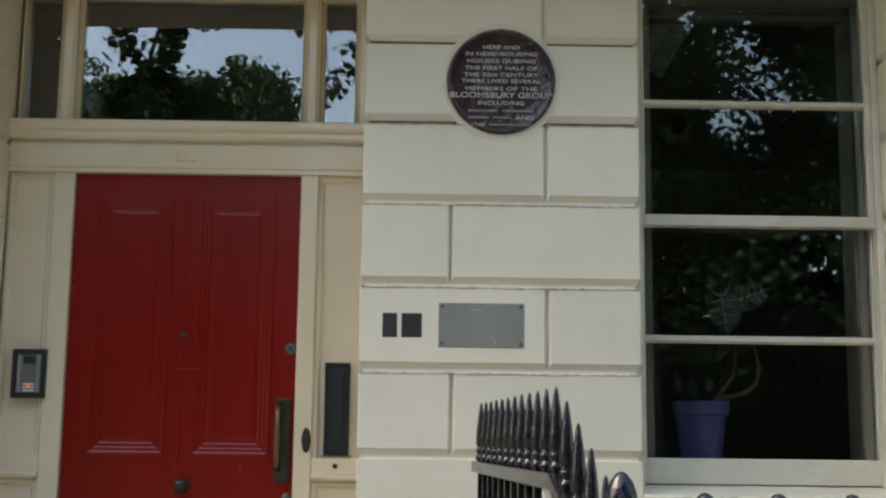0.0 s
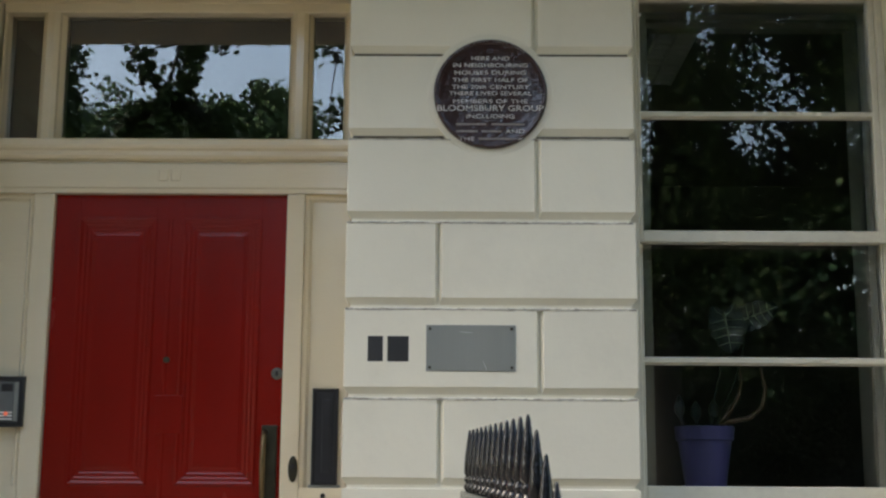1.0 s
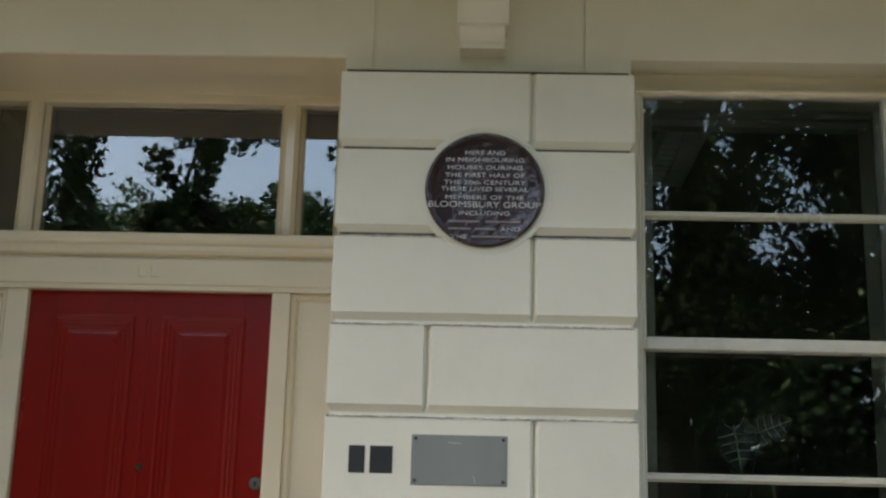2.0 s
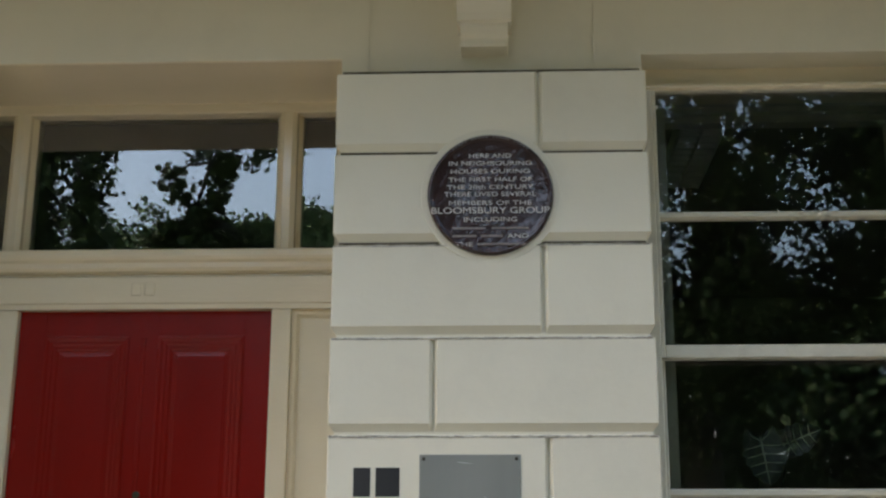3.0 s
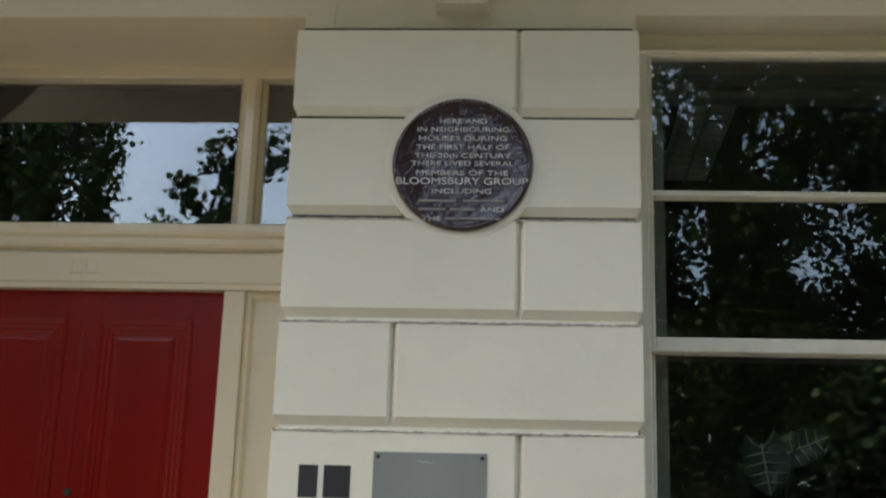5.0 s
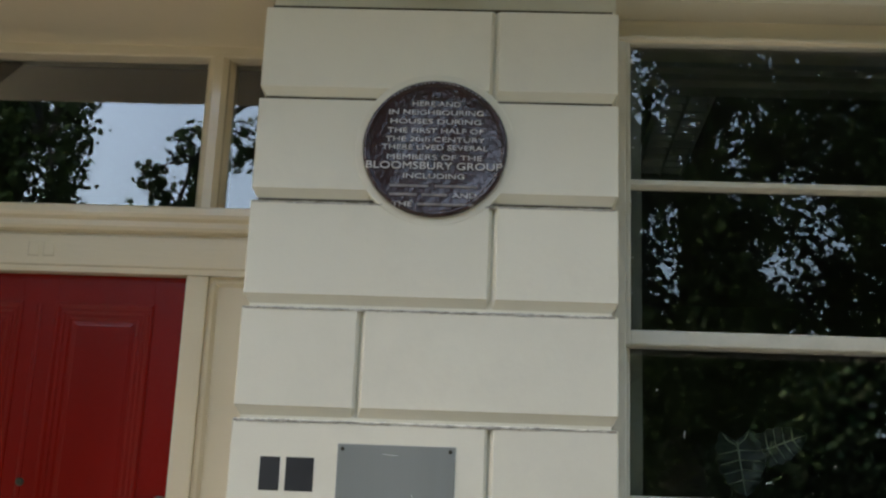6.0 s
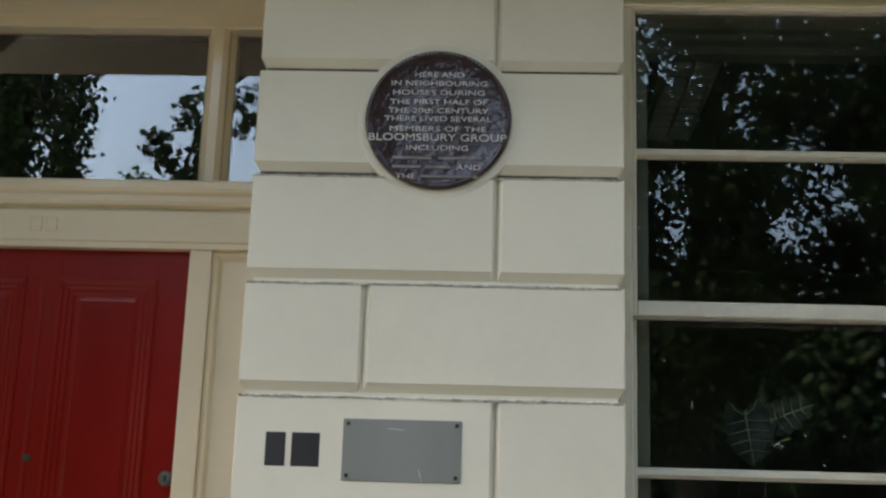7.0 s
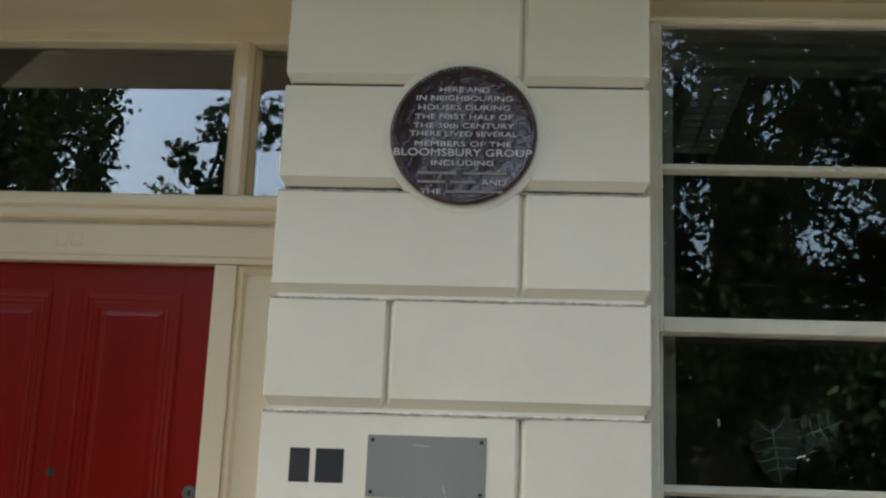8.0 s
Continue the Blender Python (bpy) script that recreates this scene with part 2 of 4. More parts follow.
pavement = tagged(part("pavement", bm, STONE), "worn stone paving before the houses", "pavement", kind="structure")
bm = B()
box(bm, PIT[0] - 0.1, PIT[1] + 0.1, PIT[2] - 0.1, 5.9, -2.5, -2.4)
box(bm, PIT[0] - 0.1, PIT[0], PIT[2], 5.13, -2.4, -0.119)
box(bm, PIT[1], PIT[1] + 0.1, PIT[2], 5.13, -2.4, -0.119)
box(bm, PIT[0] - 0.1, PIT[1] + 0.1, PIT[2] - 0.1, PIT[2], -2.4, -0.119)
box(bm, PIT[0] - 0.1, PIT[1] + 0.1, 5.13, 5.23, -2.4, 0.0)
tagged(part("area_well", bm, STONE), "sunken stone area below the window", "area", kind="structure")
bm = B()
for i, (y, z) in enumerate(((3.05, 0.165), (3.35, 0.33), (3.65, 0.495))):
    box(bm, -1.9, 0.86, y, 5.64, z - 0.165 + 0.001, z, 0.012)
steps = tagged(part("door_steps", bm, STONE), "worn stone steps up to the front door", "steps", kind="structure")


# ---- walls ----
def block(x0, x1, y0, y1, z0, z1, parent, free=(False, False)):
    """One rusticated block: chamfered along its joints, sharp at a free end of the pier, the lower chamfer the deeper."""
    c = 0.021
    rng = random.Random(int(x0 * 977 + z0 * 3571))
    bm = B()
    rows = []
    for z, cut in ((z0, c - 0.001), (z0 + 0.029, 0.0), (z1 - 0.006, 0.0), (z1, c - 0.001)):
        yf = y0 + cut
        a = x0 + (cut if free[0] else 0.0035)
        b = x1 - (cut if free[1] else 0.0035)
        ca, cb = (0.003 if free[0] else 0.011), (0.003 if free[1] else 0.011)
        da, db = (0.003 if free[0] else 0.014), (0.003 if free[1] else 0.014)
        pts = [(a, y1), (a, max(y0 + da, yf + 0.001)), (a + ca, yf), (b - cb, yf), (b, max(y0 + db, yf + 0.001)), (b, y1)]
        rows.append([bm.verts.new((x, y, z + rng.uniform(-0.0008, 0.0008))) for x, y in pts])
    for p, q in zip(rows, rows[1:]):
        for k in range(6):
            bm.faces.new((p[k], p[(k + 1) % 6], q[(k + 1) % 6], q[k]))
    bm.faces.new(rows[0][::-1])
    bm.faces.new(rows[-1])
    return part("block", bm, WALL, parent)


def crust(x0, x1, z, parent, height):
    """A lip of old paint along the upper arris of a course, its edges ragged and broken."""
    rng = random.Random(int(x0 * 100 + z * 1000))
    bm = B()
    x, run = x0 + 0.003, []
    while x < x1 - 0.003:
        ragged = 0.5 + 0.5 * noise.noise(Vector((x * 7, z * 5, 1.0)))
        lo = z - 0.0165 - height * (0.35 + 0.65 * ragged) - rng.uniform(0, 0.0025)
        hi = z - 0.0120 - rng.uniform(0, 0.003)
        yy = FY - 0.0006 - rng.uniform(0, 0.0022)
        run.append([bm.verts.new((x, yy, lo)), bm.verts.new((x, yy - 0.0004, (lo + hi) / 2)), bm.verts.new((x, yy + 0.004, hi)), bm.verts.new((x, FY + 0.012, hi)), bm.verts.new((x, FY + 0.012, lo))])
        x += rng.uniform(0.004, 0.011)
    for p, q in zip(run, run[1:]):
        for k in range(5):
            bm.faces.new((p[k], p[(k + 1) % 5], q[(k + 1) % 5], q[k]))
    bm.faces.new(run[0][::-1])
    bm.faces.new(run[-1])
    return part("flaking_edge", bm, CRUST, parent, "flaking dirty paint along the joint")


def rusticated_pier(name, x0, x1, splits, label):
    wall = thing(name, label, "wall", kind="structure")
    bm = B()
    box(bm, x0 + 0.0215, x1 - 0.0215, FY + 0.0225, BACK, 0, COURSES[-1] - 0.022)
    part("core", bm, WALL, wall)
    for i, (z0, z1) in enumerate(zip(COURSES, COURSES[1:])):
        cuts = [x0, *splits(i), x1]
        for k, (a, b) in enumerate(zip(cuts, cuts[1:])):
            block(a, b, FY, BACK, z0, z1 - 0.010, wall, (k == 0, k == len(cuts) - 2))
        bm = B()
        box(bm, x0 + 0.0190, x1 - 0.0190, FY + 0.0200, FY + 0.0224, z1 - 0.0125, z1 + 0.0015)
        part("joint", bm, GRIME if i > 7 else WALL, wall, "recessed joint")
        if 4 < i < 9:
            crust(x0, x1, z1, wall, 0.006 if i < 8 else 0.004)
    return wall


PIER_SPLITS = {0: 0.91, 1: 0.53, 2: 0.91, 3: 0.52, 4: 0.915, 5: 0.524, 6: 0.918, 7: 0.514, 8: 0.912, 9: 0.53, 10: 0.902}
wall_pier = rusticated_pier("wall_pier", PX0, PX1, lambda i: [PIER_SPLITS[i]], "cream painted rusticated masonry between door and window")
wall_west = rusticated_pier("wall_west", -2.75, DX0, lambda i: [-2.35, -1.92] if i % 2 else [-2.14],
                            "cream painted rusticated masonry beside the doorway")
wall_east = rusticated_pier("wall_east", WX1, 3.60, lambda i: [2.80, 3.22] if i % 2 else [3.0],
                            "cream painted rusticated masonry beyond the window")

# the plain band over the openings, with its upright joints
bm = B()
PIECES = [(-60, -2.75, HEAD), (-2.75, -1.60, 3.68), (-1.59, DX0, 3.68), (DX0, DX1, HEAD), (DX1, 0.247, 3.68), (0.263, 1.110, 3.68), (1.126, PX1, 3.68),
          (PX1, WX1, HEAD), (WX1, 2.60, 3.68), (2.612, 3.60, 3.68), (3.60, 60, HEAD)]
for a, b, z in PIECES:
    box(bm, a, b, LY, LY + 0.03, z, 4.40)
box(bm, -60, 60, LY + 0.006, LY + 0.03, HEAD + 0.001, 4.41)
box(bm, -60, 60, LY + 0.028, 5.90, HEAD + 0.002, 13.0)
lintel = tagged(part("wall_upper", bm, WALL), "cream painted plain masonry over door and window", "wall", kind="structure")
bm = B()
box(bm, -60, -2.75, FY, 5.9, 0, HEAD)
box(bm, 3.60, 60, FY, 5.9, 0, HEAD)
for x0, x1 in ((PX0 + 0.002, PX1 + 0.004), (-2.748, DX0 - 0.002), (WX1 - 0.004, 3.598)):
    box(bm, x0, x1, LY + 0.006, BACK, 3.678, HEAD + 0.0015)
    box(bm, x0, x1 if x1 > 3 else x1 - 0.006, BACK, 5.9, 0, HEAD)
tagged(part("wall_side", bm, WALL), "cream painted masonry of the terrace", "wall", kind="structure")
bm = B()
box(bm, WX0 + 0.002, WX1 - 0.002, FY + 0.03, 5.9, 0, 1.385)
tagged(part("wall_under_window", bm, WALL), "cream painted masonry under the window sill", "wall", kind="structure")

# balcony over the ground floor and the bracket that carries it
bm = B()
box(bm, -60, 60, 4.02, LY + 0.02, 4.36, 4.48, 0.02)
tagged(part("balcony_slab", bm, WALL), "cream painted balcony slab over the ground floor", "balcony", kind="structure")


def bracket(x):
    t = thing("balcony_bracket", "cream painted scrolled console bracket under the balcony", "bracket", "balcony brackets")
    w = 0.095
    bm = B()
    prof = [(LY + 0.01, 3.888), (LY - 0.125, 3.888), (LY - 0.14, 3.893)]
    for k in range(9):
        a = math.pi / 2 * k / 8
        prof.append((LY - 0.14 - 0.50 * (1 - math.cos(a)), 3.895 + 0.43 * math.sin(a) * (k / 8) ** 0.6))
    prof += [(LY - 0.65, 4.36), (LY + 0.01, 4.36)]
    extrude_x(bm, prof, x - w * 1.10, x + w * 1.10)
    part("scroll", bm, WALL, t)
    bm = B()
    extrude_x(bm, [(LY + 0.01, 3.800), (LY - 0.098, 3.800), (LY - 0.100, 3.814), (LY - 0.090, 3.818), (LY - 0.096, 3.835), (LY - 0.110, 3.850),
                   (LY - 0.120, 3.872), (LY - 0.122, 3.8875), (LY + 0.01, 3.8875)], x - w * 0.95, x + w * 0.95)
    part("foot", bm, WALL, t)
    return t


first = bracket(0.700)
for x in (-1.75, 3.0):
    copy_thing(first, pose(x - 0.700, 0, 0))

# ---- doorway ----
DY = 5.645           # face of the door's frame
bm = B()
# jambs beside the door
door_frame = thing("door_frame", "cream gloss painted wooden door surround with side panels and fanlight", "door frame", kind="structure")
for name, x0, x1 in (("jamb", -1.297, -1.207), ("jamb", -0.169, -0.089)):
    bm = B()
    box(bm, x0, x1, DY, DY + 0.12, 0.495, 2.885, 0.006, 2)
    part(name, bm, CREAM, door_frame)
for x0, x1 in ((DX0, -1.297), (-0.089, DX1)):
    bm = B()
    rings(bm, x0, x1, 1.56, 2.885, [(0.0, DY + 0.02), (0.012, DY + 0.014), (0.020, DY + 0.016), (0.032, DY + 0.036), (0.040, DY + 0.036)])
    part("side_panel", bm, CREAM, door_frame)
    bm = B()
    rings(bm, x0, x1, 0.495, 1.50, [(0.0, DY + 0.02), (0.012, DY + 0.014), (0.020, DY + 0.016), (0.032, DY + 0.036), (0.040, DY + 0.036)])
    part("side_panel", bm, CREAM, door_frame)
    bm = B()
    extrude_x(bm, [(DY + 0.05, 1.50), (DY - 0.002, 1.50), (DY - 0.012, 1.512), (DY - 0.012, 1.522), (DY + 0.004, 1.535), (DY + 0.006, 1.60), (DY + 0.05, 1.60)], x0 + 0.001, x1 - 0.001)
    part("dado_block", bm, CREAM, door_frame)
bm = B()
box(bm, DX0 + 0.001, DX1 - 0.001, LY + 0.006, 5.71, HEAD - 0.005, HEAD + 0.003)
part("soffit_board", bm, CREAM, door_frame)
# the transom: a fascia, a bead and a weathered sill under the fanlight
bm = B()
extrude_x(bm, [(5.80, 2.885), (DY - 0.004, 2.885), (DY - 0.004, 2.905), (DY - 0.012, 2.91), (DY - 0.012, 3.018), (DY + 0.006, 3.024), (DY + 0.006, 3.034),
               (DY - 0.020, 3.040), (DY - 0.030, 3.052), (DY - 0.030, 3.072), (DY - 0.045, 3.082), (DY - 0.052, 3.095), (DY - 0.052, 3.118), (DY - 0.045, 3.125),
               (DY + 0.06, 3.152), (DY + 0.11, 3.160), (5.80, 3.160)], DX0 + 0.001, DX1 - 0.001)
part("transom", bm, CREAM, door_frame)
# fanlight frame: head, mullions, stiles
GY = 5.765
bm = B()
box(bm, DX0 + 0.001, DX1 - 0.001, DY + 0.055, 5.82, 3.752, HEAD + 0.001, 0.005)
part("fanlight_head", bm, CREAM, door_frame)
for x0, x1 in ((DX0, -1.489), (-1.343, -1.231), (-0.190, -0.081), (0.062, DX1)):
    bm = B()
    c = (x0 + x1) / 2
    h = (x1 - x0) / 2
    extrude_z(bm, [(x0, 5.82), (x0, GY - 0.005), (x0 + h * 0.3, GY - 0.030), (x0 + h * 0.34, GY - 0.055), (c - h * 0.3, DY + 0.05), (c + h * 0.3, DY + 0.05),
                   (x1 - h * 0.34, GY - 0.055), (x1 - h * 0.3, GY - 0.030), (x1, GY - 0.005), (x1, 5.82)], 3.150, 3.753)
    part("mullion", bm, CREAM, door_frame)
for x0, x1 in ((-1.489, -1.343), (-1.231, -0.190), (-0.081, 0.062)):
    bm = B()
    box(bm, x0 - 0.003, x1 + 0.003, GY + 0.004, GY + 0.009, 3.155, 3.756)
    p = part("pane", bm, GLASS, door_frame, "clear glass pane mirroring sky and trees")
    p.visible_shadow = False
# small number worked in relief on the transom: plain bars
for x in (-0.742, -0.688):
    bm = B()
    box(bm, x, x + 0.042, DY - 0.016, DY - 0.010, 2.938, 2.992, 0.003)
    part("raised_number_bar", bm, CREAM, door_frame)

# the door itself
door = thing("door_1", "glossy red painted panelled front door, closed", "door", kind="structure")
SX = [(-1.205, -1.095), (-0.752, -0.628), (-0.283, -0.171)]
DF = 5.680
for x0, x1 in SX:
    bm = B()
    box(bm, x0, x1, DF, DF + 0.05, 0.50, 2.884, 0.0008)
    part("stile", bm, RED, door)
bm = B()
extrude_z(bm, [(-0.700, DF + 0.01)] + [(-0.690 + 0.010 * math.cos(math.pi - math.pi * k / 8), DF - 0.003 * math.sin(math.pi * k / 8)) for k in range(9)] + [(-0.680, DF + 0.01)], 0.50, 2.775)
part("centre_bead", bm, RED, door)
for z0, z1 in ((0.50, 0.72), (1.34, 1.606), (2.778, 2.884)):
    for (a, b), (c, d) in zip(SX, SX[1:]):
        bm = B()
        box(bm, b, c, DF + 0.0004, DF + 0.05, z0, z1, 0.0008)
        part("rail", bm, RED, door)
MOULD = [(0.0, DF + 0.03), (0.0, DF - 0.003), (0.006, DF - 0.005), (0.012, DF - 0.005), (0.022, DF - 0.001), (0.032, DF - 0.001), (0.040, DF + 0.003),
         (0.052, DF + 0.003), (0.060, DF + 0.006), (0.068, DF + 0.006), (0.072, DF + 0.0048), (0.076, DF + 0.0048), (0.081, DF + 0.0036), (0.086, DF + 0.0036)]
for (a, b), (c, d) in zip(SX, SX[1:]):
    for z0, z1 in ((0.72, 1.34), (1.606, 2.778)):
        bm = B()
        rings(bm, b - 0.004, c + 0.004, z0 - 0.004, z1 + 0.004, MOULD)
        part("door_panel", bm, RED, door)
# painted-over letter plate and peephole
bm = B()
box(bm, -0.720, -0.604, DF - 0.006, DF + 0.004, 1.826, 1.992, 0.002, 2)
plate = part("letter_plate", bm, RED, door, "red painted letter plate")
bm = B()
lathe(bm, [(0.014, -0.002), (0.014, 0.006), (0.009, 0.009), (0.0005, 0.009)], (-0.683, DF, 2.146), 14, 'y')
part("peephole", bm, DARK_METAL, door, "small dull metal peephole")
bm = B()
lathe(bm, [(0.026, -0.004), (0.026, 0.005), (0.022, 0.009), (0.016, 0.010), (0.015, 0.014), (0.0005, 0.014)], (-0.196, DF, 2.089), 20, 'y')
lock = part("lock", bm, BRASS, door, "worn metal cylinder lock", smooth=False)
bm = B()
box(bm, -0.201, -0.191, DF - 0.016, DF - 0.008, 2.078, 2.100, 0.002)
part("keyhole", bm, INK, lock)
bm = B()
lathe(bm, [(0.020, -0.004), (0.020, 0.005), (0.015, 0.008), (0.0005, 0.008)], (-0.196, DF, 1.425), 18, 'y')
part("lock", bm, BRASS, door, "worn metal lower lock")
# pull handle
bm = B()
box(bm, -0.256, -0.188, DF - 0.010, DF + 0.004, 1.490, 1.865, 0.005, 2)
pull = part("pull_plate", bm, DARK_METAL, door, "dark bronze plate of the pull handle")
bm = B()
tube(bm, [(-0.240, DF - 0.008, 1.545), (-0.240, DF - 0.045, 1.565), (-0.240, DF - 0.062, 1.62), (-0.240, DF - 0.064, 1.70), (-0.240, DF - 0.062, 1.77),
          (-0.240, DF - 0.045, 1.815), (-0.240, DF - 0.008, 1.835)], [0.013, 0.012, 0.011, 0.013, 0.011, 0.012, 0.013], 10)
part("pull_handle", bm, HANDLE, pull, "rubbed bronze grip", smooth=True)
# centre knob
bm = B()
lathe(bm, [(0.034, -0.004), (0.034, 0.006), (0.026, 0.012), (0.014, 0.018), (0.013, 0.034), (0.024, 0.044), (0.031, 0.058), (0.030, 0.068), (0.024, 0.077), (0.012, 0.082), (0.0005, 0.083)],
      (-0.660, DF, 1.472), 20, 'y')
part("knob", bm, DARK_METAL, door, "dark bronze centre knob", smooth=True)

# bell push
bell = thing("bell_push", "oval dark bronze bell push on the door jamb", "bell")
bm = B()
lathe(bm, [(0.050, -0.002), (0.050, 0.004), (0.044, 0.009), (0.030, 0.010), (0.0005, 0.010)], (0, 0, 0), 24, 'y')
for v in bm.verts:
    v.co = Vector((v.co.x * 0.42 - 0.112, v.co.y + DY, v.co.z * 1.12 + 1.678))
part("back_plate", bm, DARK_METAL, bell)
bm = B()
lathe(bm, [(0.012, 0.008), (0.012, 0.013), (0.008, 0.016), (0.0005, 0.016)], (-0.112, DY, 1.688), 16, 'y')
part("button", bm, PLASTIC, bell)

# letter box beside the door
lb = thing("letter_box", "tall black metal letter box plate set in the side panel", "letter box")
LBX0, LBX1 = -0.036, 0.076
bm = B()
rings(bm, LBX0, LBX1, 1.612, 2.024, [(0, DY + 0.036), (0, DY + 0.006), (0.004, DY + 0.001), (0.010, DY + 0.001), (0.016, DY + 0.007), (0.020, DY + 0.007)])
part("plate", bm, PLASTIC, lb)
bm = B()
box(bm, 0.008, 0.046, DY + 0.000, DY + 0.009, 1.665, 1.975, 0.004, 2)
part("flap", bm, PLASTIC, lb)
bm = B()
box(bm, LBX0 - 0.012, LBX1 + 0.012, DY + 0.012, DY + 0.038, 1.600, 1.612, 0.002)
part("ledge", bm, STEEL, lb, "dull grey metal lower edge")
bm = B()
lathe(bm, [(0.011, -0.004), (0.011, 0.005), (0.007, 0.007), (0.0005, 0.006)], (0.018, DY + 0.006, 1.566), 14, 'y')
dot = tagged(part("round_plug", bm, INK), "small black round plug in the dado block", "plug")

# entry phone
ep = thing("entry_phone", "entry phone panel in a black frame with a grey face", "entry phone")
EX0, EX1, EZ0, EZ1 = -1.434, -1.282, 1.849, 2.066
bm = B()
rings(bm, EX0, EX1, EZ0, EZ1, [(0, DY + 0.036), (0, DY - 0.018), (0.005, DY - 0.022), (0.018, DY - 0.022), (0.020, DY - 0.014)])
part("frame", bm, PLASTIC, ep, "black metal frame")
bm = B()
box(bm, EX0 + 0.022, EX1 - 0.022, DY - 0.0165, DY - 0.010, EZ0 + 0.022, EZ1 - 0.022, 0.002)
face = part("face", bm, SCREEN, ep, "dull grey glossy face")
for x in (EX0 + 0.024, EX1 - 0.042):
    bm = B()
    box(bm, x, x + 0.018, DY - 0.020, DY - 0.014, EZ0 + 0.024, EZ1 - 0.024, 0.002)
    part("side_strip", bm, STEEL, ep, "pale metal strip")
bm = B()
box(bm, EX0 + 0.052, EX1 - 0.050, DY - 0.020, DY - 0.014, EZ1 - 0.065, EZ1 - 0.032, 0.002)
part("speaker_panel", bm, PLASTIC, ep)
bm = B()
lathe(bm, [(0.010, 0.012), (0.010, 0.020), (0.006, 0.022), (0.0005, 0.022)], (EX0 + 0.078, DY, EZ0 + 0.056), 12, 'y')
part("button", bm, LAMP_RED, ep, "lit red call button")
for i in range(3):
    bm = B()
    box(bm, EX0 + 0.052, EX0 + 0.105, DY - 0.019, DY - 0.014, EZ0 + 0.030 + i * 0.014, EZ0 + 0.037 + i * 0.014, 0.001)
    part("name_strip", bm, NOTICE, ep)

# ---- plaque, number and name plate on the pier ----
PLX, PLZ, PR = 0.720, 3.187, 0.231
TXZ = PLZ - 0.009      # middle of the lettering
bm = B()
lathe(bm, [(PR + 0.027, -0.030), (PR + 0.026, 0.0004), (PR + 0.023, 0.0016), (PR + 0.012, 0.0024), (PR + 0.003, 0.0030), (PR + 0.001, 0.002), (0.01, 0.002)], (PLX, FY, PLZ), 72, 'y')
plaque = thing("plaque", "round glossy brown ceramic plaque with pale raised lettering", "plaque")
part("surround", bm, WALL, plaque, "cream painted mortar ring")
bm = B()
lathe(bm, [(PR, 0.000), (PR, 0.012), (PR - 0.004, 0.019), (PR - 0.012, 0.020), (PR - 0.018, 0.016), (PR - 0.022, 0.0145), (PR * 0.5, 0.0175), (0.02, 0.0185), (0.0005, 0.0185)], (PLX, FY, PLZ), 72, 'y')
part("disc", bm, PLAQUE, plaque, "glossy dark brown glazed disc", smooth=True)


def inscription(body, cz, width, cap, parent, mat, y, cx):
    """A line of raised lettering, fitted to its width and cap height."""
    cu = bpy.data.curves.new("inscription", 'FONT')
    cu.body, cu.size, cu.align_x, cu.extrude = body, 1.0, 'CENTER', 0.004
    tmp = bpy.data.objects.new("inscription_tmp", cu)
    scene.collection.objects.link(tmp)
    dg = bpy.context.evaluated_depsgraph_get()
    me = bpy.data.meshes.new_from_object(tmp.evaluated_get(dg))
    bpy.data.objects.remove(tmp)
    co = np.array([v.co[:] for v in me.vertices])
    lo, hi = co.min(0), co.max(0)
    sx = width / (hi[0] - lo[0])
    sz = cap / 0.70
    for v in me.vertices:
        x, h, d = v.co
        v.co = (cx + (x - (lo[0] + hi[0]) / 2) * sx, y - 0.0016 * (1 if d > 0 else -1), cz + h * sz - cap / 2)
    me.materials.clear()
    me.materials.append(mat)
    ob = new("inscription", me)
    ob.parent = parent
    return ob


def text_bar(x0, x1, cz, cap, parent, mat, y):
    bm = B()
    box(bm, x0, x1, y - 0.0016, y + 0.003, cz - cap / 2, cz + cap / 2, 0.001)
    return part("lettering_bar", bm, mat, parent)


for k in range(23):      # tiny worn marks round the upper rim
    if k % 6 == 5:
        continue
    a = radians(52 + 76 * k / 22)
    bm = B()
    box(bm, -0.0035, 0.0035, -0.0014, 0.003, -0.0045, 0.0045)
    bmesh.ops.transform(bm, matrix=pose(PLX + (PR - 0.0075) * math.cos(a), FY - 0.0198, PLZ + (PR - 0.0075) * math.sin(a)) @ Euler((0, math.pi / 2 - a, 0)).to_matrix().to_4x4(), verts=bm.verts[:])
    part("rim_mark", bm, RIM, plaque)
K = 2 * PR / 229.0
TY = FY - 0.0175
for body, py, w, cap in (("HERE AND", 75, 77, 0.0165), ("IN NEIGHBOURING", 61, 150, 0.0165), ("HOUSES DURING", 46, 144, 0.0165), ("THE FIRST HALF OF", 31, 152, 0.0165),
                         ("THE 20th CENTURY", 17, 157, 0.0165), ("THERE LIVED SEVERAL", 4, 167, 0.0165), ("MEMBERS OF THE", -12, 150, 0.0165),
                         ("BLOOMSBURY GROUP", -26, 214, 0.0235), ("INCLUDING", -42, 96, 0.0165)):
    inscription(body, TXZ + py * K * 1.04, w * K, cap, plaque, LETTER, TY - (0.004 if py == -26 else 0.000 if abs(py) < 50 else -0.001), PLX)
text_bar(PLX - 69 * K, PLX - 8 * K, TXZ - 58 * K * 1.04, 0.0085, plaque, WORN_LETTER, TY)
text_bar(PLX + 2 * K, PLX + 69 * K, TXZ - 58 * K * 1.04, 0.0085, plaque, WORN_LETTER, TY)
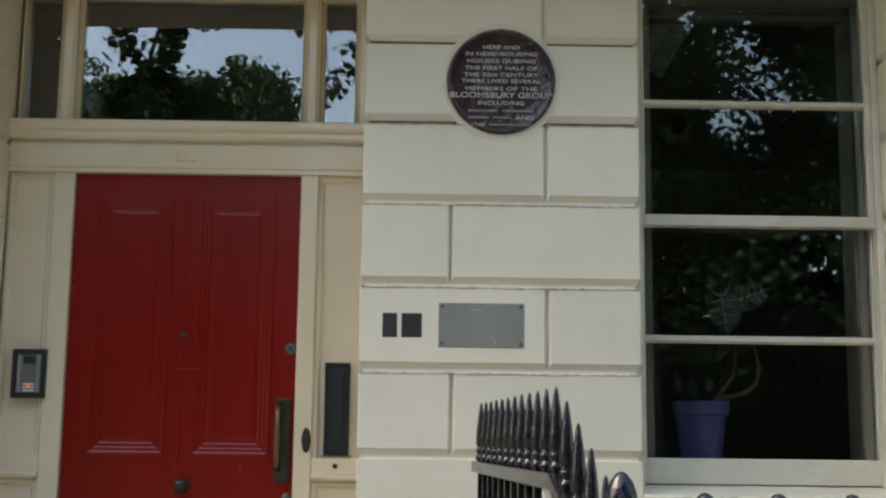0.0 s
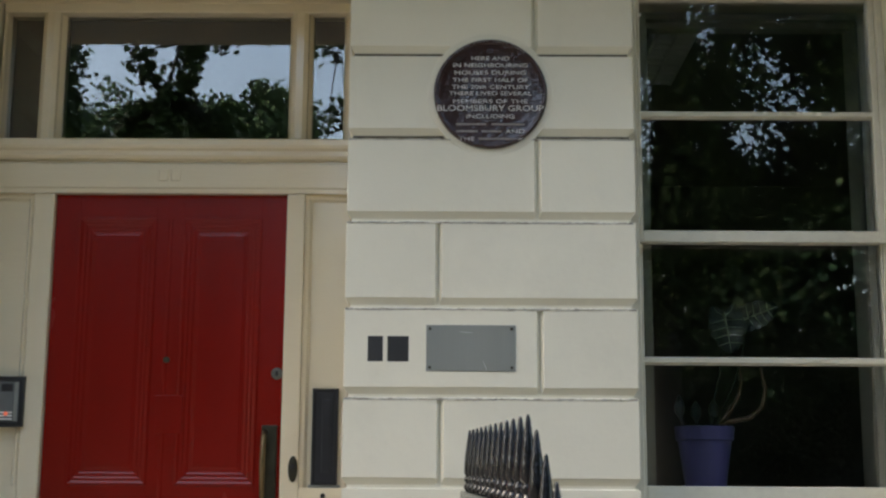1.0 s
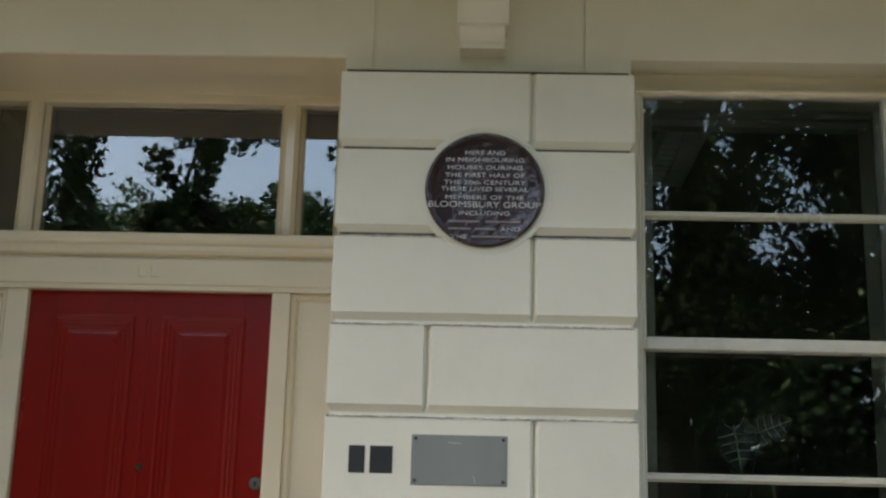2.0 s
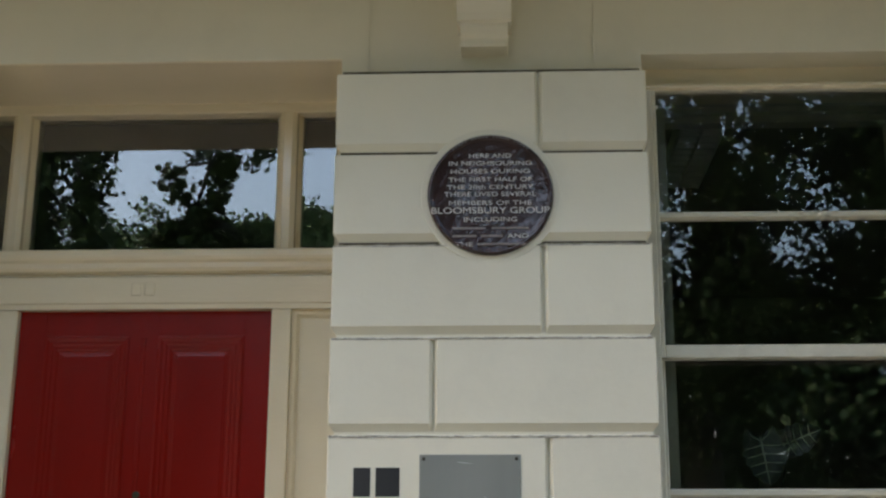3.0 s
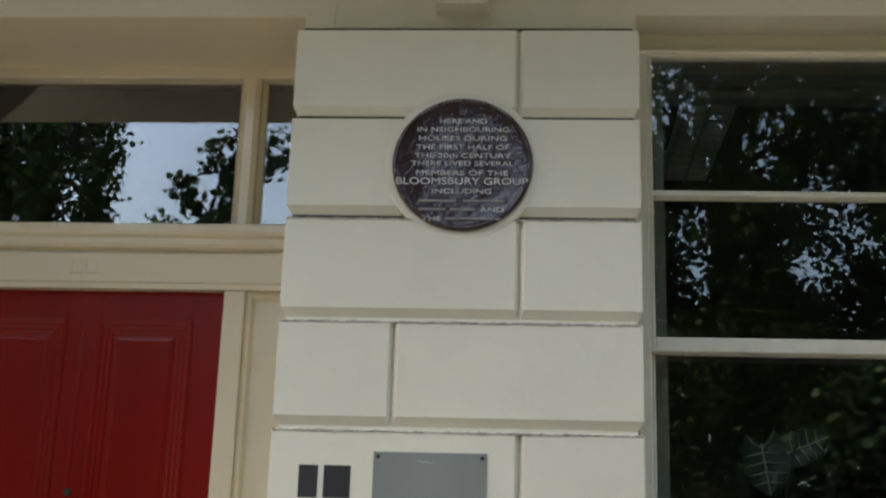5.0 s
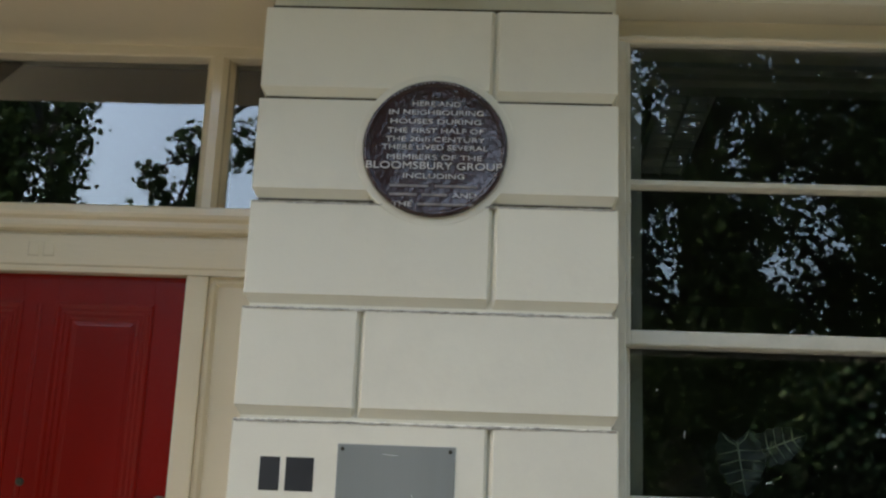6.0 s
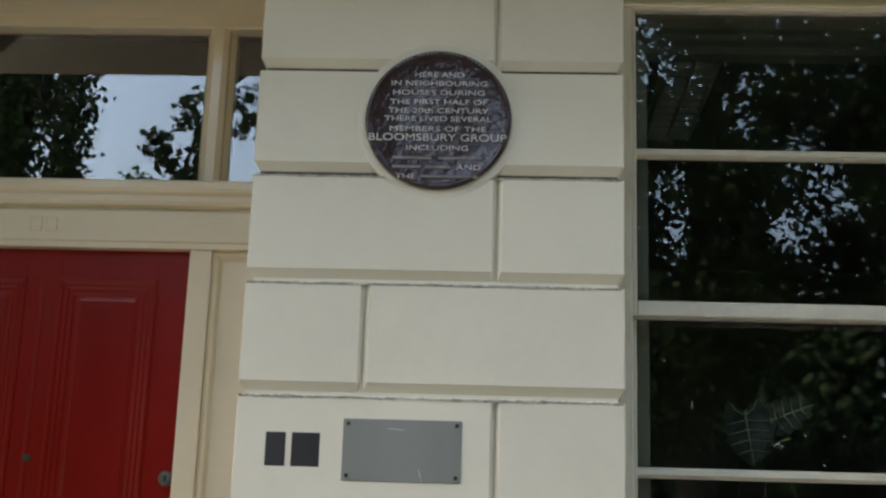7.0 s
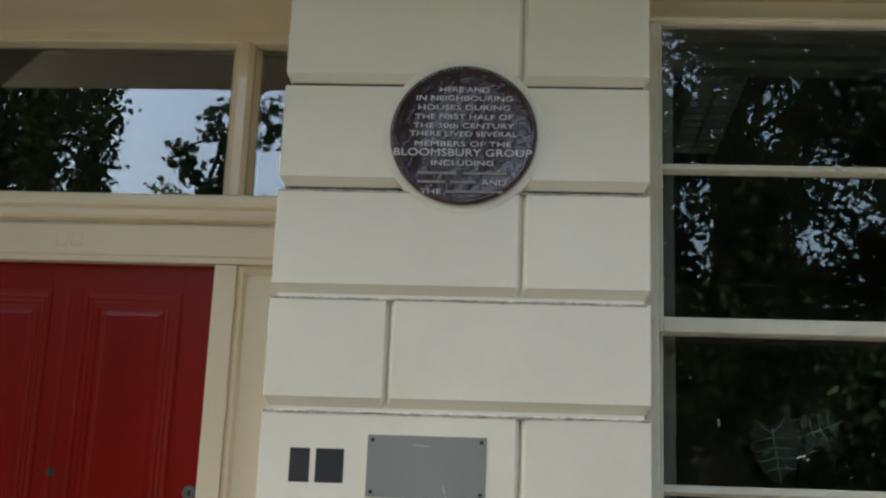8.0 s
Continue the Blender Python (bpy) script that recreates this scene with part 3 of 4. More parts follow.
text_bar(PLX - 69 * K, PLX - 25 * K, TXZ - 72 * K * 1.04, 0.0085, plaque, WORN_LETTER, TY)
text_bar(PLX - 18 * K, PLX + 22 * K, TXZ - 72 * K * 1.04, 0.0085, plaque, WORN_LETTER, TY)
inscription("AND", TXZ - 72 * K * 1.04, 38 * K, 0.0165, plaque, LETTER, TY - 0.0005, PLX + 49 * K)
inscription("THE", TXZ - 87 * K * 1.04, 32 * K, 0.0165, plaque, LETTER, TY - 0.0005, PLX - 48 * K)
text_bar(PLX - 25 * K, PLX + 64 * K, TXZ - 87 * K * 1.04, 0.0085, plaque, WORN_LETTER, TY - 0.0005)

number = thing("number_bars", "two black painted bars on the cream masonry", "number")
for x0, x1 in ((0.236, 0.296), (0.314, 0.398)):
    bm = B()
    box(bm, x0, x1, FY - 0.002, FY + 0.004, 2.094, 2.194, 0.001)
    part("bar", bm, INK, number)

np_ = thing("name_plate", "blank brushed grey metal plate screwed to the masonry", "sign")
bm = B()
box(bm, 0.467, 0.820, FY - 0.004, FY + 0.004, 2.056, 2.239, 0.0015)
part("plate", bm, STEEL, np_)
for x in (0.482, 0.805):
    for z in (2.071, 2.224):
        bm = B()
        lathe(bm, [(0.006, 0.002), (0.006, 0.006), (0.004, 0.0075), (0.0005, 0.0075)], (x, FY, z), 12, 'y')
        part("screw", bm, DARK_METAL, np_)
for x, z, dx, dz in ((0.705, 2.060, -0.012, 0.036), (0.60, 2.212, 0.05, -0.004)):
    bm = B()
    tube(bm, [(x, FY - 0.004, z), (x + dx * 0.5, FY - 0.0042, z + dz * 0.55), (x + dx, FY - 0.004, z + dz)], [0.0006, 0.0011, 0.0005], 5)
    part("scratch", bm, SCRATCH, np_)

# ---- window ----
win = thing("window_1", "tall white painted sash window, closed, four stacked panes", "window", kind="structure")
FR = 5.335           # face of the box frame
UG, LG = 5.380, 5.430
for x0, x1 in ((WX0 + 0.001, 1.350), (2.376, WX1 - 0.001)):
    bm = B()
    box(bm, x0, x1, FR, 5.50, 1.49, 3.6835, 0.004)
    part("window_frame", bm, SASH, win)
bm = B()
extrude_x(bm, [(5.50, 3.684), (FR + 0.012, 3.684), (FR, 3.692), (FR, 3.702), (5.415, 3.714), (5.415, HEAD + 0.001), (5.50, HEAD + 0.001)], WX0 + 0.0015, WX1 - 0.0015)
part("window_head", bm, CREAM, win)


def sash(z0, z1, yf, yg, bars, bottom, top, left, right):
    a0, b0 = 1.3505, 2.3755
    for x0, x1 in ((a0, a0 + left), (b0 - right, b0)):
        bm = B()
        box(bm, x0, x1, yf, yf + 0.045, z0, z1, 0.003)
        part("sash_stile", bm, SASH, win)
    for a, b in ((z0, z0 + bottom), (z1 - top, z1)):
        bm = B()
        box(bm, a0 + left - 0.002, b0 - right + 0.002, yf - 0.001, yf + 0.044, a, b, 0.004)
        part("sash_rail", bm, SASH, win)
    edges = [z0 + bottom]
    for a, b in bars:
        bm = B()
        extrude_x(bm, [(yf + 0.040, a + 0.006), (yg, a), (yf + 0.010, a + 0.004), (yf + 0.001, a + 0.010), (yf + 0.001, b - 0.010), (yf + 0.010, b - 0.004), (yg, b), (yf + 0.040, b - 0.006)],
                  a0 + left - 0.002, b0 - right + 0.002)
        part("glazing_bar", bm, SASH, win)
        edges += [a, b]
    edges.append(z1 - top)
    for a, b in zip(edges[::2], edges[1::2]):
        bm = B()
        box(bm, a0 + left - 0.004, b0 - right + 0.004, yg, yg + 0.004, a - 0.003, b + 0.003)
        p = part("pane", bm, OLD_GLASS, win, "old clear glass pane mirroring trees")
        p.visible_shadow = False


sash(2.620, 3.690, 5.350, UG, [(3.157, 3.192)], 0.050, 0.008, 0.016, 0.028)
sash(1.508, 2.655, 5.400, LG, [(2.113, 2.148)], 0.110, 0.030, 0.018, 0.007)
bm = B()
extrude_x(bm, [(5.60, 1.385), (FY - 0.03, 1.385), (FY - 0.03, 1.462), (FY - 0.02, 1.469), (5.39, 1.5035), (5.60, 1.5035)], WX0 + 0.002, WX1 - 0.002)
part("window_sill", bm, SASH, win)
# old paint marks on the glass
for x, z, w, h, y in ((1.546, 2.348, 0.0015, 0.014, LG), (1.459, 2.490, 0.0026, 0.003, LG), (2.023, 2.261, 0.0022, 0.003, LG), (1.376, 2.921, 0.003, 0.004, UG),
                      (1.372, 3.117, 0.0025, 0.003, UG), (1.374, 3.626, 0.006, 0.008, UG), (1.378, 3.309, 0.003, 0.003, UG), (1.374, 2.80, 0.0025, 0.003, UG)):
    bm = B()
    lathe(bm, [(1.0, -0.0004), (1.0, 0.0008), (0.6, 0.0014), (0.01, 0.0014)], (0, 0, 0), 9, 'y')
    for v in bm.verts:
        v.co = Vector((x + v.co.x * w * (1 + 0.2 * math.sin(40 * v.co.z)), y + v.co.y, z + v.co.z * h))
    part("paint_fleck", bm, NOTICE, win, "small white paint fleck on the glass")
# inside: linings, board, the dim room
for x0, x1, xa, xb in ((1.28, 1.420, 1.18, 1.30), (2.348, 2.445, 2.46, 2.54)):
    bm = B()
    extrude_z(bm, [(x0, 5.501), (x1, 5.501), (xb, 5.92), (xa, 5.92)], 1.52, 3.80)
    part("shutter_lining", bm, LINING, win, "grey-green painted inner window lining")
bm = B()
box(bm, 1.22, 2.49, 5.448, 5.92, 1.555, 1.614, 0.006)
part("window_board", bm, LINING, win)
bm = B()
box(bm, 1.22, 2.49, 5.501, 5.92, 3.735, 3.80)
for k in range(3):
    box(bm, 1.22, 2.47, 5.55 + 0.11 * k, 5.58 + 0.11 * k, 3.715 - 0.004 * k, 3.736)
part("window_soffit", bm, LINING, win)


def room(name, x0, x1, y0, y1, z0, z1, hole, label, mat):
    """Floor, walls and ceiling of a dim room behind an opening (x0, x1, z0, z1 of the hole in its front wall)."""
    hx0, hx1, hz0, hz1 = hole
    bm = B()
    box(bm, x0, x0 + 0.05, y0, y1, z0, z1)
    box(bm, x1 - 0.05, x1, y0, y1, z0, z1)
    box(bm, x0, x1, y1, y1 + 0.05, z0, z1)
    box(bm, x0, hx0, y0 + 0.001, y0 + 0.03, z0, z1)
    box(bm, hx1, x1, y0 + 0.001, y0 + 0.03, z0, z1)
    if hz0 > z0:
        box(bm, hx0, hx1, y0 + 0.001, y0 + 0.03, z0, hz0)
    box(bm, hx0, hx1, y0 + 0.001, y0 + 0.03, hz1, z1)
    tagged(part("wall_" + name, bm, mat), label, "wall", kind="structure")
    bm = B()
    box(bm, x0, x1, y0, y1, z0 - 0.06, z0)
    tagged(part("floor_" + name, bm, mat), "dark floor of the unlit " + name, "floor", kind="structure")
    bm = B()
    box(bm, x0, x1, y0, y1, z1, z1 + 0.06)
    tagged(part("ceiling_" + name, bm, mat), "dim plaster ceiling of the " + name, "ceiling", kind="structure")


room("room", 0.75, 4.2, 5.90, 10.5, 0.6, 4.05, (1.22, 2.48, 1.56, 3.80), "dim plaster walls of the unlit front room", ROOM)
# the hall's shade behind the fanlight is painted into its surfaces
room("hall", -1.9, 0.70, 5.90, 11.0, 0.495, 4.05, (-1.52, 0.15, 0.5, 3.80), "walls of the unlit hall, their shade put into the colour", HALL_SHADE)

# ceiling lamp with louvres, unlit
lamp = thing("ceiling_lamp", "unlit louvred fluorescent ceiling fitting in the front room", "lamp")
LX, LY0, LY1, LZ = 1.738, 6.29, 7.45, 3.985
for x in (LX - 0.105, LX, LX + 0.105):
    bm = B()
    box(bm, x - 0.006, x + 0.006, LY0, LY1, LZ - 0.03, LZ + 0.06, 0.002)
    part("side_rail", bm, LOUVRE, lamp)
for k in range(13):
    y = LY0 + (k + 0.5) * (LY1 - LY0) / 13
    for x in (LX - 0.0525, LX + 0.0525):
        bm = B()
        box(bm, x - 0.0455, x + 0.0455, y - 0.006, y + 0.006, LZ - 0.034, LZ + 0.010)
        part("louvre", bm, LOUVRE, lamp)

# ---- plant pot on the window board ----
pot = thing("plant_pot", "lilac plastic plant pot on the inner window board", "plant pot")
POX, POY = 1.640, 5.58
bm = B()
lathe(bm, [(0.086, 1.622), (0.112, 1.815), (0.122, 1.817), (0.126, 1.872), (0.120, 1.876), (0.114, 1.870), (0.110, 1.840), (0.01, 1.838)], (POX, POY, -0.008), 40)
part("pot", bm, POT, pot, smooth=False)
bm = B()
lathe(bm, [(0.108, 1.835), (0.109, 1.852), (0.06, 1.858), (0.0005, 1.860)], (POX, POY, -0.008), 24)
part("soil", bm, SOIL, pot)

plant = thing("house_plant", "house plant with bare tan stems and broad pale-veined leaves", "plant")
bm = B()
tube(bm, [(POX + 0.05, POY, 1.85), (POX + 0.10, POY - 0.01, 1.885), (POX + 0.19, POY - 0.02, 1.905), (POX + 0.245, POY - 0.02, 1.95), (POX + 0.262, POY - 0.01, 2.02),
          (POX + 0.255, POY + 0.03, 2.12)], [0.013, 0.012, 0.011, 0.010, 0.008, 0.006], 8)
part("stem", bm, STEM, plant, "bent bare tan stem", smooth=True)
bm = B()
tube(bm, [(POX + 0.05, POY + 0.03, 1.85), (POX + 0.115, POY + 0.03, 1.93), (POX + 0.155, POY + 0.04, 1.99), (POX + 0.172, POY + 0.05, 2.06), (POX + 0.165, POY + 0.05, 2.16)],
     [0.011, 0.010, 0.008, 0.006, 0.004], 8)
part("stem", bm, STEM, plant, smooth=True)


def broad_leaf(foot, tip, width, lift):
    """A shield-shaped leaf from its upper lobes to its hanging tip, with a raised midrib and paired side ribs."""
    p0, p1 = Vector(foot), Vector(tip)
    along = p1 - p0
    side = along.cross(Vector((0, 1, 0))).normalized() * width / 2
    out = along.cross(side).normalized()
    if out.y > 0:
        out = -out

    def spot(u, v, raised=0.0):
        """u from lobes (0) to tip (1), v across from -1 to 1."""
        w = max(0.0, math.sin(math.pi * min(1, 0.16 + 0.84 * u)) ** 0.62) * (1 + 0.09 * math.sin(34 * u))
        notch = 0.16 * (1 - abs(v)) * max(0, 0.30 - u) / 0.30
        return p0 + along * (u + notch) + side * (v * w) + out * (lift * (0.25 * v * v - 0.12 * u) + raised)
    bm = B()
    nu, nv = 14, 8
    grid = [[[bm.verts.new(spot(i / nu, 2 * j / nv - 1, r)) for j in range(nv + 1)] for i in range(nu + 1)] for r in (0.0015, -0.0015)]
    for k in (0, 1):
        for i in range(nu):
            for j in range(nv):
                bm.faces.new((grid[k][i][j], grid[k][i + 1][j], grid[k][i + 1][j + 1], grid[k][i][j + 1]))
    leaf = part("leaf", bm, BLADE, plant, "broad dark green leaf", smooth=True)
    bm = B()
    tube(bm, [spot(u, 0, 0.004) for u in (0.0, 0.3, 0.6, 0.99)], [0.0042, 0.0038, 0.0028, 0.001], 6)
    part("midrib", bm, VEIN, leaf, "pale midrib")
    for k in range(5):
        u = 0.14 + 0.15 * k
        for sgn in (-1, 1):
            bm = B()
            tube(bm, [spot(u, 0, 0.003), spot(u + 0.035 - 0.10 * (k == 0), sgn * 0.5, 0.003), spot(u + 0.06 - 0.2 * (k == 0), sgn * 0.96, 0.002)], [0.0028, 0.0022, 0.0012], 5)
            part("rib", bm, VEIN, leaf, "pale rib")


broad_leaf((1.738, 5.60, 2.392), (1.766, 5.57, 2.170), 0.155, 0.06)
broad_leaf((1.800, 5.64, 2.318), (1.978, 5.60, 2.388), 0.120, 0.05)
for x0, z0, x1, z1 in ((1.735, 2.36, 1.655, 1.86), (1.86, 2.36, 1.69, 1.86)):
    bm = B()
    tube(bm, [(x0, 5.60, z0), (x0 * 0.5 + x1 * 0.5 + 0.03, 5.63, (z0 + z1) / 2), (x1, POY, z1)], [0.003, 0.004, 0.005], 6)
    part("leaf_stalk", bm, BLADE, plant, smooth=True)
for dx, dz, s in ((-0.085, 0.02, 0.05), (-0.03, 0.0, 0.045), (0.03, 0.01, 0.04)):
    bm = B()
    tube(bm, [(POX + dx, POY, 1.85), (POX + dx * 1.2, POY - 0.02, 1.88 + dz), (POX + dx * 1.3, POY - 0.02, 1.95 + dz)], [0.006, 0.005, 0.002], 6)
    part("shoot", bm, BLADE, plant, smooth=True)
    bm = B()
    lathe(bm, [(0.004, -s), (0.022, -s * 0.4), (0.020, s * 0.3), (0.002, s)], (0, 0, 0), 10)
    for v in bm.verts:
        v.co = Vector((v.co.x + POX + dx * 1.25, v.co.y * 0.25 + POY - 0.02, v.co.z + 1.93 + dz))
    part("leaf", bm, BLADE, plant, smooth=True)

# ---- railings ----
SPEAR = [(0.010, -0.236), (0.013, -0.226), (0.021, -0.218), (0.0215, -0.208), (0.015, -0.200), (0.014, -0.194), (0.020, -0.187), (0.020, -0.178), (0.013, -0.171),
         (0.0205, -0.160), (0.0190, -0.12), (0.0128, -0.06), (0.0050, -0.007), (0.0025, -0.001), (0.0005, 0.0)]


def spear_bar(x, y, tip, foot, rail):
    """One upright of the railing: square bar, double moulded collar and a tall pointed head."""
    bm = B()
    r = 0.0125
    box(bm, x - r, x + r, y - r, y + r, foot, tip - 0.225, 0.002)
    bar = part("bar", bm, BLACK, rail)
    bm = B()
    lathe(bm, SPEAR, (x, y, tip), 10)
    part("spear_head", bm, BLACK, bar, smooth=True)


railing = thing("iron_railing", "black painted iron railing with spear heads beside the door steps", "railing", "railings")
def rail_spot(i):
    """Where the i-th upright stands, counted from the wall."""
    return Vector((0.638 + 0.0117 * i, 4.93 - 0.153 * i, 0))


def footing(y):
    """Height of the step or pavement under a railing bar."""
    return 0.495 if y > 3.65 else 0.33 if y > 3.35 else 0.165 if y > 3.05 else 0.0


spots = []
for i in range(16):
    p = rail_spot(i)
    tip = 1.820 - 0.0026 * i - max(0, 0.058 * (i - 11) - 0.017)
    spots.append((p, tip))
    spear_bar(p.x, p.y, tip, footing(p.y), railing)
RB = rail_spot(16)
bm = B()
kn = [(Vector((0.630, 5.03, 0)), 1.595), (spots[11][0] - Vector((0, 0.05, 0)), spots[11][1] - 0.228), (RB, spots[15][1] - 0.26)]
tops = []
for p, z in kn:
    tops.append([bm.verts.new((p.x + sx * 0.026, p.y, z + dz)) for sx, dz in ((-1, -0.042), (1, -0.042), (1, 0.0), (-1, 0.0))])
for a, b in zip(tops, tops[1:]):
    for i in range(4):
        bm.faces.new((a[i], a[(i + 1) % 4], b[(i + 1) % 4], b[i]))
bm.faces.new(tops[0][::-1])
bm.faces.new(tops[-1])
bmesh.ops.bevel(bm, geom=bm.edges[:], offset=0.003, segments=1, affect='EDGES')
part("top_rail", bm, BLACK, railing)
# corner post with a pointed dome
bm = B()
box(bm, RB.x - 0.024, RB.x + 0.024, RB.y - 0.024, RB.y + 0.024, 0.0, 1.397, 0.004)
post = part("post", bm, BLACK, railing)
bm = B()
lathe(bm, [(0.024, 1.355), (0.034, 1.363), (0.034, 1.372), (0.020, 1.381), (0.020, 1.394), (0.029, 1.402), (0.0345, 1.420), (0.0365, 1.445), (0.0355, 1.470), (0.0315, 1.495), (0.024, 1.517),
           (0.013, 1.532), (0.006, 1.5365), (0.0005, 1.538)], (RB.x, RB.y, 0.037), 20)
part("finial", bm, BLACK, post, smooth=True)

railing = thing("iron_railing", "black painted iron area railing with blunt domed heads", "railing", "railings")
FYR = RB.y
for k in range(16):
    x = 0.997 + 0.152 * k
    bm = B()
    box(bm, x - 0.011, x + 0.011, FYR - 0.011, FYR + 0.011, 0.0, 1.434, 0.002)
    bar = part("bar", bm, BLACK, railing)
    bm = B()
    lathe(bm, [(0.012, 1.385), (0.019, 1.391), (0.012, 1.398), (0.021, 1.411), (0.026, 1.432), (0.0268, 1.452), (0.0245, 1.472), (0.0185, 1.488), (0.010, 1.497), (0.0005, 1.500)], (x, FYR, 0.034), 16)
    part("domed_head", bm, BLACK, bar, smooth=True)
bm = B()
box(bm, RB.x + 0.02, 3.45, FYR - 0.022, FYR + 0.022, 1.369, 1.401, 0.004)
part("top_rail", bm, BLACK, railing)

# small notice fixed behind the side railing
notice = thing("notice", "small white notice strip with red print tied to the railing", "sign")
q = rail_spot(10.4)
bm = B()
box(bm, q.x - 0.022, q.x + 0.022, q.y - 0.014, q.y - 0.011, 1.28, 1.530, 0.001)
part("card", bm, NOTICE, notice)
bm = B()
box(bm, q.x - 0.014, q.x + 0.014, q.y - 0.0165, q.y - 0.0145, 1.44, 1.465)
part("print_bar", bm, RED_INK, notice)


# ---- trees of the square ----
def leaf_cloud(name, centres, per, spread, size, mat, parent, seed, lobed=True):
    """Many single leaves, scattered in clumps round the twig ends."""
    rng = np.random.default_rng(seed)
    c = np.repeat(np.asarray(centres), per, axis=0)
    k = len(c)
    pos = c + rng.normal(0, spread, (k, 3)) * np.array([1, 1, 0.7])
    if lobed:
        shape = np.array([(0, -0.5), (0.16, -0.30), (0.48, -0.36), (0.34, -0.04), (0.56, 0.18), (0.24, 0.18), (0, 0.62), (-0.24, 0.18), (-0.56, 0.18), (-0.34, -0.04), (-0.48, -0.36), (-0.16, -0.30)])
    else:
        shape = np.array([(0, -0.6), (0.4, -0.1), (0.25, 0.4), (-0.3, 0.45), (-0.42, -0.15)])
    n = len(shape)
    u = rng.normal(0, 1, (k, 3))
    u /= np.linalg.norm(u, axis=1)[:, None]
    w = rng.normal(0, 1, (k, 3))
    w[:, 2] -= 0.6
    w -= (w * u).sum(1)[:, None] * u
    w /= np.linalg.norm(w, axis=1)[:, None]
    s = size * rng.uniform(0.6, 1.25, k)[:, None, None]
    verts = pos[:, None, :] + s * (shape[None, :, :1] * u[:, None, :] + shape[None, :, 1:] * w[:, None, :])
    nrm = np.cross(u, w)
    verts += (s * 0.10) * (np.abs(shape[None, :, :1]) * nrm[:, None, :])
    me = bpy.data.meshes.new(name)
    me.from_pydata(verts.reshape(-1, 3).tolist(), [], np.arange(k * n).reshape(k, n).tolist())
    me.materials.append(mat)
    ob = new(name, me)
    ob.parent = parent
    return tagged(ob, kind="stuff")


def open_sky(p, gaps, cy, share):
    """Whether a point lies in one of the crown's slanting gaps (x, z, radius)."""
    return any(math.hypot(p[0] - gx + 0.24 * (p[1] - cy), p[2] - gz + 0.28 * (p[1] - cy)) < gr * share for gx, gz, gr in gaps)


def tree(name, label, x, y, trunk_h, crown, count, per, spread, size, seed, lobed=True, extra=(), trunk_r=0.35, mat=None, group="", gaps=(), even=0.80):
    """A trunk with limbs that fork towards clumps of leaves inside an uneven crown (cx, cy, cz, rx, ry, rz)."""
    rng = np.random.default_rng(seed)
    t = thing(name, label, "tree", group)
    cx, cy, cz, rx, ry, rz = crown
    cs = []
    while len(cs) < count:
        d = rng.normal(0, 1, 3)
        d /= np.linalg.norm(d)
        f = rng.uniform(0.45, 1.0) ** 0.6
        lump = even + (1 - even) * 1.4 * noise.noise(Vector(d * 2.3) + Vector((seed, 0, 0)))
        p = np.array((cx, cy, cz)) + d * f * lump * np.array((rx, ry, rz))
        if p[2] < 2.5:
            continue
        if open_sky(p, gaps, cy, 1.0):
            continue
        cs.append(p)
    cs = np.array(cs + [np.array(e) for e in extra])
    bm = B()
    top = Vector((cx, cy, cz + rz * 0.3))
    base = Vector((x, y, -0.12))
    fork = Vector((x, y, trunk_h))
    tube(bm, [base, base.lerp(fork, 0.08), base.lerp(fork, 0.5) + Vector((0.08, 0.05, 0)), fork, fork.lerp(top, 0.5), top],
         [trunk_r * 1.5, trunk_r * 1.05, trunk_r * 0.9, trunk_r * 0.8, trunk_r * 0.5, trunk_r * 0.15], 10)
    for e in cs[::13]:
        e = Vector(e)
        f = rng.uniform(0.0, 0.8)
        a = fork.lerp(top, f)
        m1 = a.lerp(e, 0.5) + Vector((0, 0, rng.uniform(-0.1, 0.6)))
        if any(open_sky(q, gaps, cy, 0.9) for q in (a.lerp(m1, 0.6), m1, m1.lerp(e, 0.35), m1.lerp(e, 0.7))):
            continue
        r = trunk_r * 0.14 * (1 - 0.5 * f)
        tube(bm, [a, a.lerp(m1, 0.6), m1, e], [r * 1.6, r * 1.1, r * 0.7, r * 0.12], 5)
    part("trunk", bm, BARK, t, smooth=True)
    leaf_cloud("crown", cs, per, spread, size, mat or LEAF, t, seed + 100, lobed)
    return t


PLANE = "tall plane tree in full leaf by the garden railings"
right_tree = tree("plane_tree", PLANE, 3.9, -10.5, 4.5, (4.5, -10.2, 10.8, 5.9, 5.0, 7.4), 1250, 100, 0.32, 0.115, 3, trunk_r=0.36, group="garden trees", lobed=False,
                  gaps=((5.3, 7.3, 0.60), (5.8, 8.6, 0.58), (3.55, 8.1, 0.56), (3.3, 10.4, 0.62), (4.6, 9.2, 0.50), (3.5, 7.2, 0.50), (6.3, 9.9, 0.56), (6.2, 7.9, 0.5)))
left_tree = tree("plane_tree", PLANE, -10.2, -9.8, 4.5, (-10.3, -9.3, 10.6, 4.2, 4.4, 7.4), 560, 105, 0.34, 0.115, 5, trunk_r=0.40, group="garden trees", lobed=False)
# unseen trees added along the row to cut side light on the facade
for x in (-46.0, -34.0, -22.0, 27.5, 39.0, 51.0):
    tree("plane_tree", PLANE, x, -11.5, 4.5, (x, -11.0, 10.6, 6.2, 5.0, 7.4), 240, 34, 0.55, 0.30, 60 + int(x), trunk_r=0.40, group="garden trees", lobed=False)
